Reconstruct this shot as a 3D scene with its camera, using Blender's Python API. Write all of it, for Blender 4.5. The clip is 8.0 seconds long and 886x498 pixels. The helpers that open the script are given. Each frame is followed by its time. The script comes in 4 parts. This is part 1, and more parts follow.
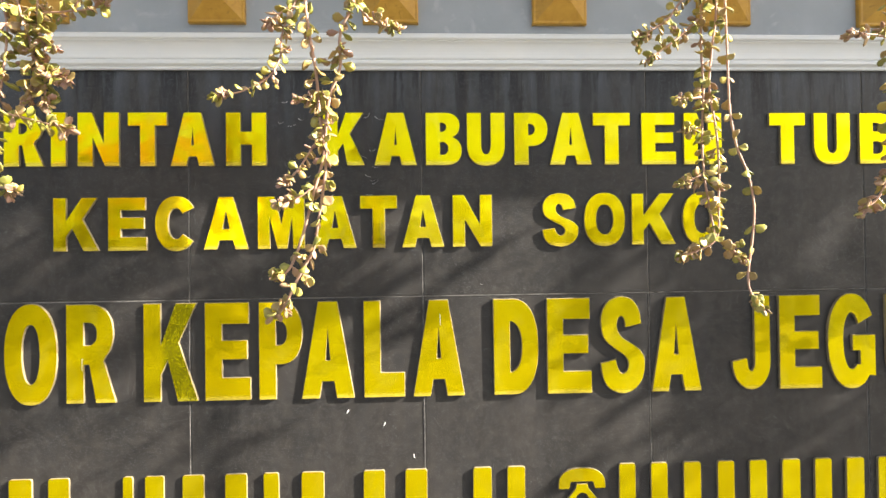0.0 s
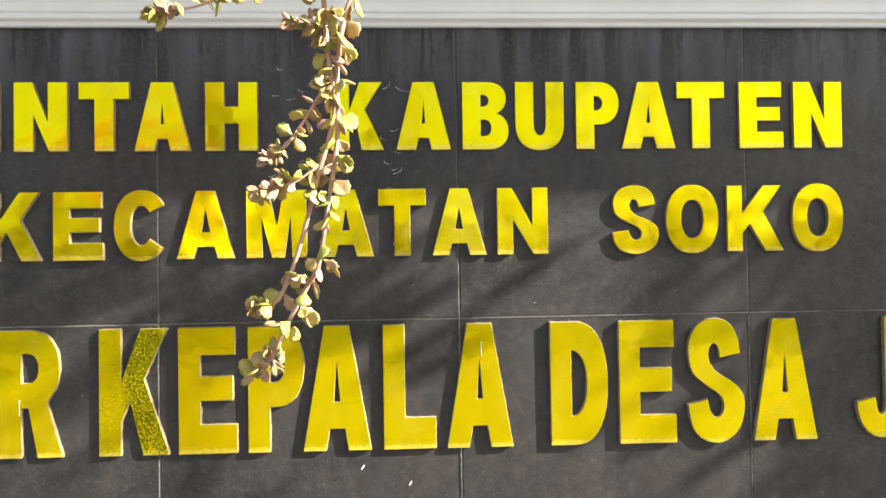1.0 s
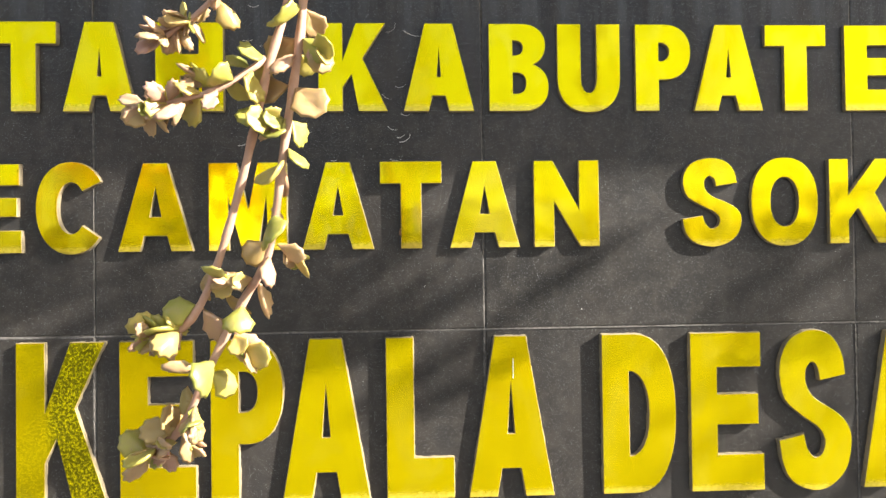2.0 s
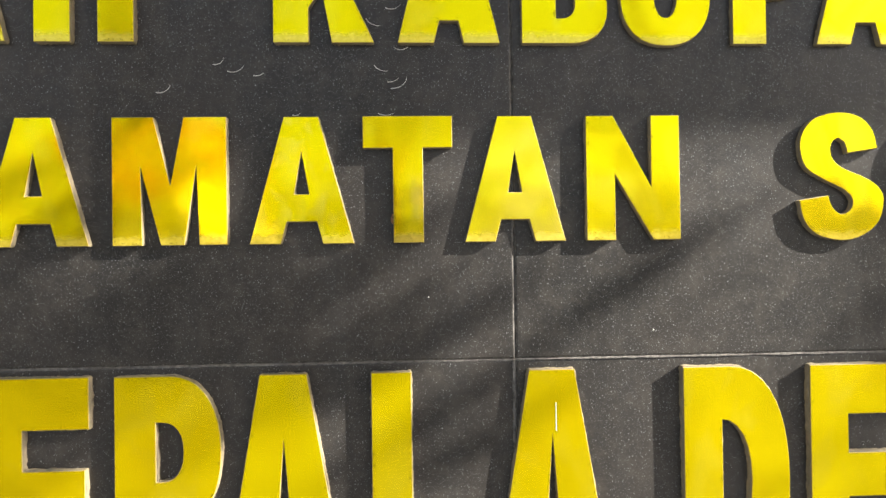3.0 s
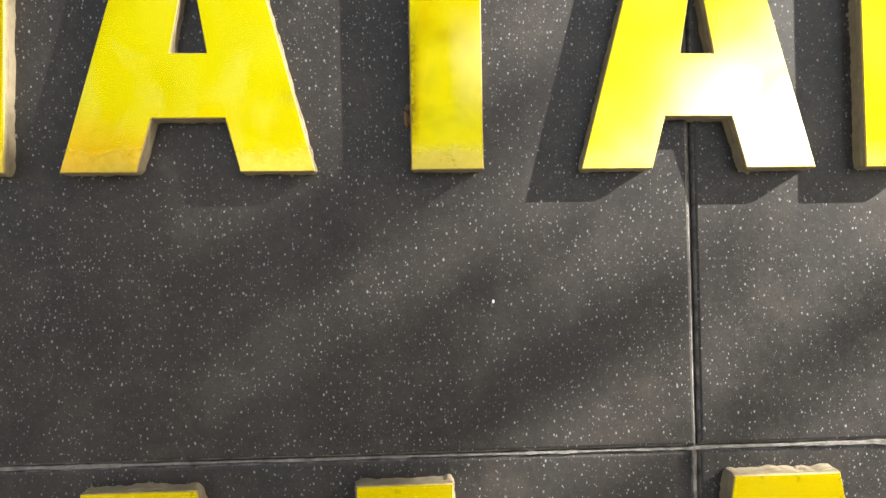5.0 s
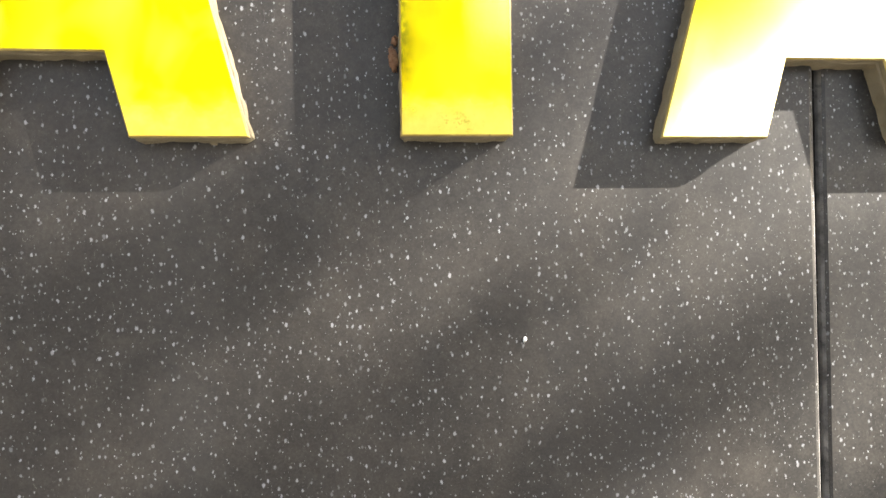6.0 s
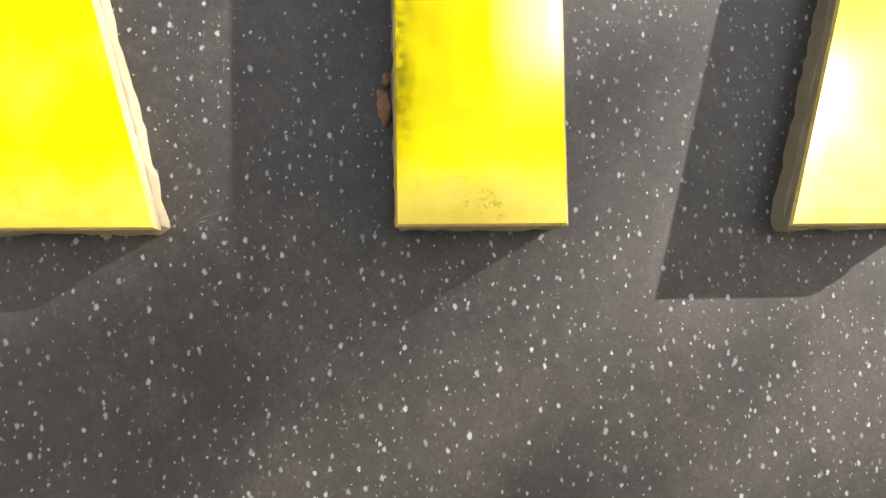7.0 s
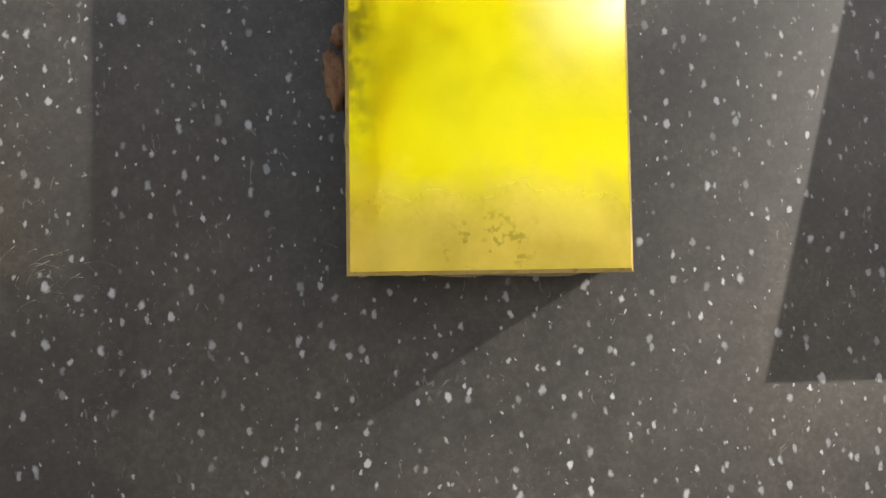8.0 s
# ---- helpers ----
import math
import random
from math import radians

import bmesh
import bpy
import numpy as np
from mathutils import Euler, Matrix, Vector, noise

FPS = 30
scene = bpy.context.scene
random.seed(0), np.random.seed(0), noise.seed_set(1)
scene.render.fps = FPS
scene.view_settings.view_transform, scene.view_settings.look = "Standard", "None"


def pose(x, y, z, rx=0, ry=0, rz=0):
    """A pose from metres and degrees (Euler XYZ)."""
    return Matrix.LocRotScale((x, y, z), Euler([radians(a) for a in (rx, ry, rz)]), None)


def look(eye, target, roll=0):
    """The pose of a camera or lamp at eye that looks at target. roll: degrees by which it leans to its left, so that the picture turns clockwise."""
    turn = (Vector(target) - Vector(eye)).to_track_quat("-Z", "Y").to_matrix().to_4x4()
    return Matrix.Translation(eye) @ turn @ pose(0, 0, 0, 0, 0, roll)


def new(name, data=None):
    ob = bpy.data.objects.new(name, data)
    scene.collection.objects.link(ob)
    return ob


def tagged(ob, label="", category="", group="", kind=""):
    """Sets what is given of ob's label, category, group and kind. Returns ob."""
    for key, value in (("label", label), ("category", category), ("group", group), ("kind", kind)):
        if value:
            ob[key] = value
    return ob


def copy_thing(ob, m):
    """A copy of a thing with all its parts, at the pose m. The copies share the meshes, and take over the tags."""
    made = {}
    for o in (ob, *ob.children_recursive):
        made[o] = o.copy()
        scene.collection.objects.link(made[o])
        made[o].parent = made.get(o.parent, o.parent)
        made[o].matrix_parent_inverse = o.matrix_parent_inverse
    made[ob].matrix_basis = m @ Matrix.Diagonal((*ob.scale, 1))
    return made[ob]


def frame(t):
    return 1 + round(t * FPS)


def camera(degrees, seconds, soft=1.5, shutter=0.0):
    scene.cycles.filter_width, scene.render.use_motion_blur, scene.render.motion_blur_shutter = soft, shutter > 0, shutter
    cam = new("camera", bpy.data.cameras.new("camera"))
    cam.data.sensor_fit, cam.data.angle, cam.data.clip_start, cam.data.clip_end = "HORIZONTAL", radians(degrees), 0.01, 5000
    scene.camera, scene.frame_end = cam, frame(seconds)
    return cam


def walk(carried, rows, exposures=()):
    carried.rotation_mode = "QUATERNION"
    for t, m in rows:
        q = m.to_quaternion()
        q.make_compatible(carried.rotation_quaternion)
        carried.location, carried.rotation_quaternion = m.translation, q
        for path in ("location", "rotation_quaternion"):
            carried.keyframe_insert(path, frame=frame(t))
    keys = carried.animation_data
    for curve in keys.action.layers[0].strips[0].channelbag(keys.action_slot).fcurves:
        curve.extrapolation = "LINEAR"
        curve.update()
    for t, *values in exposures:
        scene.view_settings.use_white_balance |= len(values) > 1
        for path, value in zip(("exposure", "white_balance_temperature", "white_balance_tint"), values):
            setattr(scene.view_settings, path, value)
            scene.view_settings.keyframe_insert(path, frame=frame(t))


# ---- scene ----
cam = camera(70.0, 8.0)
PATH = [
    (0, (-0.032, -1.657, 1.5), (0.07, 0.34, 1.527), -0.8),
    (0.2, (-0.045, -1.579, 1.505), (0.055, 0.418, 1.532), -0.8),
    (0.5, (-0.063, -1.466, 1.514), (0.032, 0.531, 1.539), -0.9),
    (0.8, (-0.079, -1.343, 1.518), (0.008, 0.655, 1.551), -0.9),
    (1, (-0.088, -1.284, 1.521), (-0.001, 0.714, 1.552), -0.9),
    (1.2, (-0.094, -1.22, 1.522), (-0.013, 0.778, 1.55), -0.9),
    (1.5, (-0.101, -1.133, 1.515), (-0.022, 0.865, 1.549), -0.8),
    (1.7, (-0.107, -1.08, 1.514), (-0.024, 0.918, 1.545), -0.8),
    (3, (-0.107, -0.685, 1.515), (-0.02, 1.313, 1.532), -0.8),
    (3.5, (-0.108, -0.567, 1.509), (-0.016, 1.43, 1.559), -0.9),
    (4, (-0.117, -0.463, 1.504), (-0.014, 1.533, 1.563), -0.9),
    (4.5, (-0.125, -0.378, 1.5), (-0.035, 1.62, 1.534), -0.9),
    (4.7, (-0.127, -0.338, 1.488), (-0.041, 1.66, 1.534), -0.9),
    (5.8, (-0.134, -0.205, 1.485), (0.015, 1.789, 1.536), -0.9),
    (6, (-0.132, -0.188, 1.494), (0.021, 1.806, 1.518), -0.8),
    (6.5, (-0.134, -0.157, 1.505), (0.041, 1.833, 1.598), -0.9),
    (7, (-0.131, -0.124, 1.518), (0.04, 1.866, 1.623), -0.8),
    (7.5, (-0.127, -0.098, 1.522), (0.038, 1.893, 1.618), -0.7),
    (8, (-0.124, -0.079, 1.528), (0.013, 1.914, 1.614), -0.8),
]
walk(cam, [(t, look(eye, target, roll)) for t, eye, target, roll in PATH],
     exposures=[(0.0, 2.24), (4.7, 2.33), (5.8, 3.00), (6.5, 3.12), (7.0, 2.92), (7.5, 2.73), (8.0, 2.50)])

# ---- light: low sun from the upper right, grazing the sign, and the open sky ----
TO_SUN = Vector((3.06, -0.84, 1.76)).normalized()
world = bpy.data.worlds.new("sky")
scene.world = world
world.use_nodes = True
wn = world.node_tree.nodes
sky = wn.new("ShaderNodeTexSky")
sky.sky_type = "NISHITA"
sky.sun_disc = False
sky.dust_density = 3.6
sky.sun_elevation = math.asin(TO_SUN.z)
sky.sun_rotation = math.atan2(TO_SUN.x, TO_SUN.y)
haze = wn.new("ShaderNodeMix")
haze.data_type = "RGBA"
haze.inputs[0].default_value = 0.33
haze.inputs[7].default_value = (7.7, 8.1, 8.5, 1)
world.node_tree.links.new(sky.outputs[0], haze.inputs[6])
world.node_tree.links.new(haze.outputs[2], wn["Background"].inputs[0])
wn["Background"].inputs[1].default_value = 0.0465
sun_data = bpy.data.lights.new("sun", "SUN")
sun_data.energy = 5.0
sun_data.angle = radians(0.55)
sun_data.color = (1.0, 0.93, 0.82)
sun = new("sun", sun_data)
sun.matrix_world = look(TO_SUN * 12, (0, 0, 0))


# ---- materials ----
class Mat:
    """A node material with short helpers for procedural patterns in world metres."""

    def __init__(self, name, base=(0.5, 0.5, 0.5), rough=0.6, metal=0.0):
        self.m = bpy.data.materials.new(name)
        self.m.use_nodes = True
        self.t = self.m.node_tree
        self.b = self.t.nodes["Principled BSDF"]
        self.put("Base Color", (*base, 1))
        self.put("Roughness", rough)
        self.put("Metallic", metal)
        self.geo = self.t.nodes.new("ShaderNodeNewGeometry")
        self.info = self.t.nodes.new("ShaderNodeObjectInfo")

    def put(self, key, value):
        if hasattr(value, "is_linked"):
            self.t.links.new(value, self.b.inputs[key])
        else:
            self.b.inputs[key].default_value = value
        return self

    def wire(self, value, socket):
        if hasattr(value, "is_linked"):
            self.t.links.new(value, socket)
        else:
            socket.default_value = value

    def place(self, sx=1.0, sy=1.0, sz=1.0, shift=0.0):
        """World position, stretched, and moved by a random step for each object."""
        n = self.t.nodes.new("ShaderNodeVectorMath")
        n.operation = "MULTIPLY"
        self.wire(self.geo.outputs["Position"], n.inputs[0])
        n.inputs[1].default_value = (sx, sy, sz)
        if not shift:
            return n.outputs[0]
        r = self.math("MULTIPLY", self.info.outputs["Random"], shift)
        a = self.t.nodes.new("ShaderNodeVectorMath")
        a.operation = "ADD"
        self.wire(n.outputs[0], a.inputs[0])
        self.wire(r, a.inputs[1])
        return a.outputs[0]

    def noise(self, scale, detail=4.0, rough=0.55, at=None, distort=0.0):
        n = self.t.nodes.new("ShaderNodeTexNoise")
        self.wire(at if at is not None else self.geo.outputs["Position"], n.inputs["Vector"])
        n.inputs["Scale"].default_value = scale
        n.inputs["Detail"].default_value = detail
        n.inputs["Roughness"].default_value = rough
        n.inputs["Distortion"].default_value = distort
        return n.outputs[0]

    def cells(self, scale, at=None, feature="F1", flat=False):
        n = self.t.nodes.new("ShaderNodeTexVoronoi")
        n.feature = feature
        n.voronoi_dimensions = "2D" if flat else "3D"
        self.wire(at if at is not None else self.geo.outputs["Position"], n.inputs["Vector"])
        n.inputs["Scale"].default_value = scale
        return n.outputs["Distance"], (n.outputs["Color"] if feature == "F1" else None)

    def ramp(self, value, *stops):
        n = self.t.nodes.new("ShaderNodeValToRGB")
        e = n.color_ramp.elements
        while len(e) < len(stops):
            e.new(0.5)
        for k, (p, c) in enumerate(stops):
            e[k].position = p
            e[k].color = (c, c, c, 1) if isinstance(c, (int, float)) else (*c, 1)
        self.wire(value, n.inputs[0])
        return n.outputs[0]

    def math(self, op, a, b=0.0):
        n = self.t.nodes.new("ShaderNodeMath")
        n.operation = op
        self.wire(a, n.inputs[0])
        self.wire(b, n.inputs[1])
        return n.outputs[0]

    def mix(self, f, a, b, kind="MIX"):
        n = self.t.nodes.new("ShaderNodeMix")
        n.data_type, n.blend_type = "RGBA", kind
        self.wire(f, n.inputs[0])
        for v, socket in ((a, n.inputs[6]), (b, n.inputs[7])):
            self.wire(v if hasattr(v, "is_linked") else (*v, 1), socket)
        return n.outputs[2]

    def bump(self, height, strength=0.3, distance=0.001, under=None):
        n = self.t.nodes.new("ShaderNodeBump")
        n.inputs["Strength"].default_value = strength
        n.inputs["Distance"].default_value = distance
        self.wire(height, n.inputs["Height"])
        if under is not None:
            self.wire(under, n.inputs["Normal"])
        self.put("Normal", n.outputs[0])
        return n.outputs[0]


def tile_material():
    k = Mat("black_speckled_tile", rough=0.3)
    dust = k.ramp(k.noise(5.0, 5, 0.6), (0.35, 0.0), (0.72, 1.0))
    fine = k.noise(500.0, 2, 0.6)
    wipe = k.ramp(k.noise(1.0, 4, 0.6, at=k.place(22, 1, 3.0)), (0.45, 0.0), (0.7, 1.0))
    base = k.mix(dust, (0.0100, 0.0096, 0.0096), (0.0420, 0.0360, 0.0312))
    base = k.mix(k.math("MULTIPLY", wipe, 0.35), base, (0.050, 0.051, 0.052))
    base = k.mix(k.math("MULTIPLY", fine, 0.5), base, (0.012, 0.012, 0.013), "MIX")
    stain = k.ramp(k.noise(38.0, 6, 0.72), (0.46, 0.0), (0.72, 1.0))
    base = k.mix(k.math("MULTIPLY", stain, 0.42), base, (0.072, 0.063, 0.052))
    grit = k.ramp(k.noise(260.0, 6, 0.78), (0.47, 0.0), (0.66, 1.0))
    base = k.mix(k.math("MULTIPLY", grit, 0.55), base, (0.045, 0.042, 0.038))
    speck = k.ramp(k.noise(1300.0, 3, 0.7), (0.44, 0.0), (0.64, 1.0))
    base = k.mix(k.math("MULTIPLY", speck, k.math("ADD", k.math("MULTIPLY", stain, 0.35), 0.16)), base, (0.075, 0.070, 0.063))
    lint = k.ramp(k.noise(620.0, 3, 0.6, at=k.place(1, 1, 0.55), distort=2.5), (0.655, 0.0), (0.70, 1.0))
    base = k.mix(k.math("MULTIPLY", lint, 0.5), base, (0.13, 0.125, 0.12))
    up = k.t.nodes.new("ShaderNodeSeparateXYZ")
    k.wire(k.geo.outputs["Position"], up.inputs[0])
    streaks = k.ramp(k.noise(1.0, 5, 0.65, at=k.place(16, 1, 1.6)), (0.38, 0.0), (0.60, 1.0))
    high = k.ramp(k.math("ADD", k.math("SUBTRACT", up.outputs[2], 1.4), k.math("MULTIPLY", k.noise(1.0, 3, 0.6, at=k.place(30, 1, 1)), 0.16)), (0.46, 0.0), (0.66, 1.0))
    bluish_band = k.math("MULTIPLY", streaks, high)
    base = k.mix(k.math("MULTIPLY", bluish_band, 0.8), base, (0.080, 0.090, 0.106))
    # dark upright runs break up the bluish band under the cornice
    runs = k.ramp(k.noise(1.0, 5, 0.7, at=k.place(13, 1, 1.1, 4.0)), (0.50, 0.0), (0.56, 1.0))
    crust = k.ramp(k.noise(140.0, 4, 0.7), (0.34, 0.3), (0.52, 1.0))
    base = k.mix(k.math("MULTIPLY", k.math("MULTIPLY", runs, high), k.math("MULTIPLY", crust, 0.85)), base, (0.008, 0.008, 0.009))
    # pale stone chips of about a millimetre, some cells left empty, in thicker and thinner drifts
    wob = k.t.nodes.new("ShaderNodeTexNoise")
    wob.inputs["Scale"].default_value = 1100
    k.wire(k.geo.outputs["Position"], wob.inputs["Vector"])
    warp = k.t.nodes.new("ShaderNodeVectorMath")
    warp.operation = "MULTIPLY_ADD"
    k.wire(wob.outputs["Color"], warp.inputs[0])
    warp.inputs[1].default_value = (0.0009, 0.0009, 0.0009)
    k.wire(k.geo.outputs["Position"], warp.inputs[2])
    apart = k.t.nodes.new("ShaderNodeSeparateXYZ")
    k.wire(warp.outputs[0], apart.inputs[0])
    face = k.t.nodes.new("ShaderNodeCombineXYZ")
    k.wire(apart.outputs[0], face.inputs[0])
    k.wire(k.math("MULTIPLY", apart.outputs[2], 0.66), face.inputs[1])
    drift = k.noise(9.0, 2, 0.5)
    chips = None
    for scale, size, keep in ((230.0, 0.074, 0.34), (340.0, 0.088, 0.40), (640.0, 0.092, 0.66)):
        d, c = k.cells(scale, face.outputs[0], flat=True)
        sep = k.t.nodes.new("ShaderNodeSeparateColor")
        k.wire(c, sep.inputs[0])
        own = k.math("MULTIPLY", sep.outputs[1], size)
        on = k.math("GREATER_THAN", k.math("ADD", sep.outputs[0], k.math("MULTIPLY", k.math("SUBTRACT", drift, 0.5), 0.9)), keep)
        soft = k.t.nodes.new("ShaderNodeMapRange")
        soft.interpolation_type = "SMOOTHSTEP"
        k.wire(k.math("SUBTRACT", d, k.math("ADD", own, size * 0.25)), soft.inputs[0])
        for socket, v in zip(soft.inputs[1:5], (-0.035, 0.05, 1.0, 0.0)):
            socket.default_value = v
        one = k.math("MULTIPLY", soft.outputs[0], on)
        one = k.math("MULTIPLY", one, k.math("ADD", k.math("MULTIPLY", sep.outputs[2], 0.75), 0.25))
        chips = one if chips is None else k.math("MAXIMUM", chips, one)
    base = k.mix(chips, base, (0.275, 0.282, 0.30))
    k.put("Base Color", base)
    k.put("Roughness", k.math("ADD", k.math("MULTIPLY", dust, 0.14), k.math("ADD", k.math("MULTIPLY", k.noise(30, 3), 0.10), 0.10)))
    k.put("Specular IOR Level", 0.09)
    k.put("Coat Weight", 0.58)
    k.put("Coat Roughness", 0.5)
    low = k.bump(k.noise(7.0, 2, 0.5), 0.25, 0.002)
    k.bump(fine, 0.09, 0.0003, low)
    return k.m


def gold_material(name, mottled=False, grimy=False, glare=False, scuffed_glare=False, sky_pale=False):
    k = Mat(name, rough=0.3, metal=0.85)
    at = k.place(1, 1, 1, 7.0)
    # brighter and duller patches put mirrored surroundings into the base colour
    mirror_patch = k.ramp(k.noise(15.0, 3, 0.45, at=at), (0.45, 0.0), (0.62, 1.0))
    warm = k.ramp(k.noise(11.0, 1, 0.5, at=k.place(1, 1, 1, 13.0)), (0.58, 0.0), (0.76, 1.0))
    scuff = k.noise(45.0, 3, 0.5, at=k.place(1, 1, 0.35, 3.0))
    base = k.mix(mirror_patch, (0.96, 0.79, 0.0005), (0.86, 0.705, 0.0005))
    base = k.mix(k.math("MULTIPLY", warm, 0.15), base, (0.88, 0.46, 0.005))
    olive_tone = k.ramp(k.noise(24.0, 5, 0.6, at=k.place(1, 1, 0.7, 9.0)), (0.50, 0.0), (0.68, 1.0))
    base = k.mix(k.math("MULTIPLY", olive_tone, 0.22), base, (0.60, 0.48, 0.003))
    # pale patches imitate overexposed glare in the base colour
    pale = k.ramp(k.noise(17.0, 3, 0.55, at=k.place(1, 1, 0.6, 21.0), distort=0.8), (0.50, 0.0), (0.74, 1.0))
    # each sheet of acrylic has its own tone
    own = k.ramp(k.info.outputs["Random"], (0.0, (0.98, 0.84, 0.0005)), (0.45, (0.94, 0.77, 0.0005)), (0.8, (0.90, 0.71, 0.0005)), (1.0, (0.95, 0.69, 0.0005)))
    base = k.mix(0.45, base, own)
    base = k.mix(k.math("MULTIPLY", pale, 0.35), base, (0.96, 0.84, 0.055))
    # whitish areas paint the mirrored bright sky into the base colour
    if sky_pale:
        sky_patch = k.ramp(k.noise(34.0, 3, 0.55, at=k.place(1, 1, 0.8, 31.0), distort=0.7), (0.50, 0.0), (0.66, 1.0))
        base = k.mix(k.math("MULTIPLY", sky_patch, 0.20), base, (0.96, 0.85, 0.18))
    # a scuffed strip along each letter's foot
    local = k.t.nodes.new("ShaderNodeTexCoord")
    height = k.t.nodes.new("ShaderNodeSeparateXYZ")
    k.wire(local.outputs["Object"], height.inputs[0])
    foot = k.t.nodes.new("ShaderNodeMapRange")
    foot.interpolation_type = "SMOOTHSTEP"
    k.wire(k.math("ADD", height.outputs[2], k.math("MULTIPLY", k.noise(120.0, 4, 0.6), 0.014)), foot.inputs[0])
    for socket, v in zip(foot.inputs[1:5], (0.0095, 0.0210, 1.0, 0.0)):
        socket.default_value = v
    worn = k.math("MULTIPLY", foot.outputs[0], k.math("ADD", k.math("MULTIPLY", k.noise(150.0, 4, 0.65), 0.8), 0.15))
    base = k.mix(worn, base, (0.82, 0.65, 0.14))
    k.put("Metallic", k.math("SUBTRACT", 0.86, k.math("MULTIPLY", worn, 0.5)))
    # coat mask that paints white glare onto chosen letters
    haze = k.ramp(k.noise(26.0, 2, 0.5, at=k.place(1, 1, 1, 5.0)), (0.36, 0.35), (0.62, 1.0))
    if mottled:
        flake = k.ramp(k.noise(270.0, 3, 0.65), (0.41, 0.0), (0.53, 1.0))
        keep = k.ramp(k.noise(13.0, 3, 0.6, at=k.place(1, 1, 0.5)), (0.33, 0.0), (0.44, 1.0))
        arm = k.ramp(k.math("ADD", k.math("MULTIPLY", height.outputs[0], 10.0), k.math("MULTIPLY", k.noise(40.0, 3, 0.6), 0.25)), (0.54, 0.30), (0.68, 1.0))
        keep = k.math("MULTIPLY", keep, arm)
        flake = k.math("MULTIPLY", flake, keep)
        base = k.mix(k.math("MULTIPLY", keep, 0.55), base, (0.66, 0.62, 0.004))
        base = k.mix(k.math("MULTIPLY", flake, 0.85), base, (0.11, 0.11, 0.006))
        k.bump(flake, 0.5, 0.0006)
    else:
        k.bump(k.noise(13.0, 1, 0.5, at=at), 0.5, 0.006)
    if grimy:
        spot = k.ramp(k.noise(420.0, 3, 0.6), (0.56, 0.0), (0.63, 1.0))
        area_ = k.ramp(k.noise(45.0, 3, 0.6), (0.44, 0.0), (0.58, 1.0))
        base = k.mix(k.math("MULTIPLY", k.math("MULTIPLY", spot, area_), 0.7), base, (0.20, 0.17, 0.012))
    if scuffed_glare:
        # a stem with olive grime along one side and a tan foot
        side = k.math("SUBTRACT", 0.0478, height.outputs[0])
        low = k.ramp(k.math("MULTIPLY", height.outputs[2], 10.0), (0.10, 0.0), (0.22, 1.0), (0.55, 1.0), (0.75, 0.0))
        rub = k.ramp(k.math("MULTIPLY", k.math("ADD", side, k.math("MULTIPLY", k.noise(160.0, 4, 0.65), 0.006)), 50.0), (0.72, 0.0), (0.90, 1.0))
        rub = k.math("MULTIPLY", k.math("MULTIPLY", rub, low), k.ramp(k.noise(500.0, 4, 0.7), (0.40, 0.15), (0.58, 1.0)))
        # olive darkening painted in for a dark reflection in the stem
        mirror_dark = k.ramp(k.noise(85.0, 4, 0.6, at=k.place(1, 1, 1, 2.0)), (0.42, 0.0), (0.66, 1.0))
        base = k.mix(k.math("MULTIPLY", k.math("ADD", k.math("MULTIPLY", k.math("MULTIPLY", mirror_dark, low), 0.5), 0.5), 0.5), base, (0.40, 0.33, 0.004))
        base = k.mix(k.math("MULTIPLY", k.math("MULTIPLY", foot.outputs[0], k.math("ADD", scuff, 0.15)), 0.85), base, (0.74, 0.54, 0.10))
        fleck = k.math("MULTIPLY", k.ramp(k.noise(750.0, 3, 0.6), (0.57, 0.0), (0.64, 1.0)), k.ramp(k.noise(130.0, 3, 0.6), (0.48, 0.0), (0.60, 1.0)))
        base = k.mix(k.math("MULTIPLY", k.math("MULTIPLY", fleck, foot.outputs[0]), 0.6), base, (0.30, 0.25, 0.02))
        base = k.mix(k.math("MULTIPLY", rub, 0.75), base, (0.17, 0.15, 0.012))
        # coat mask for glare painted onto the upper right of the stem
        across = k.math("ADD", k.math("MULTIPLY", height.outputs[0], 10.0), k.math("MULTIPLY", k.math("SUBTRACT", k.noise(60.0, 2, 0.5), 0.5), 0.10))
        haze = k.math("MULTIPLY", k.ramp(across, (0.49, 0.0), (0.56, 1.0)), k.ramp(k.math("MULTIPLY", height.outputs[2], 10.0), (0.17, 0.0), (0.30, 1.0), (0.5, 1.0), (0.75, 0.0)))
    k.put("Base Color", base)
    k.put("Roughness", k.math("ADD", k.math("MULTIPLY", scuff, 0.10), k.math("ADD", k.math("MULTIPLY", mirror_patch, 0.05), 0.08)))
    k.put("Specular IOR Level", 0.12)
    k.put("Coat Weight", k.math("MULTIPLY", haze, 0.13 if scuffed_glare else 0.065) if glare or scuffed_glare else 0.03)
    k.put("Coat IOR", 1.85 if glare or scuffed_glare else 1.5)
    k.put("Coat Roughness", 0.28 if glare or scuffed_glare else 0.5)
    if glare or scuffed_glare:
        # coat normal leaned towards the sun so that painted-in glare whitens these letters
        tilt = k.t.nodes.new("ShaderNodeBump")
        tilt.inputs["Strength"].default_value = 1.0
        tilt.inputs["Distance"].default_value = 1.0
        side_slope, top_slope = (-0.44, -0.11) if scuffed_glare else (-0.32, -0.267)
        k.wire(k.math("ADD", k.math("MULTIPLY", height.outputs[0], side_slope), k.math("MULTIPLY", height.outputs[2], top_slope)), tilt.inputs["Height"])
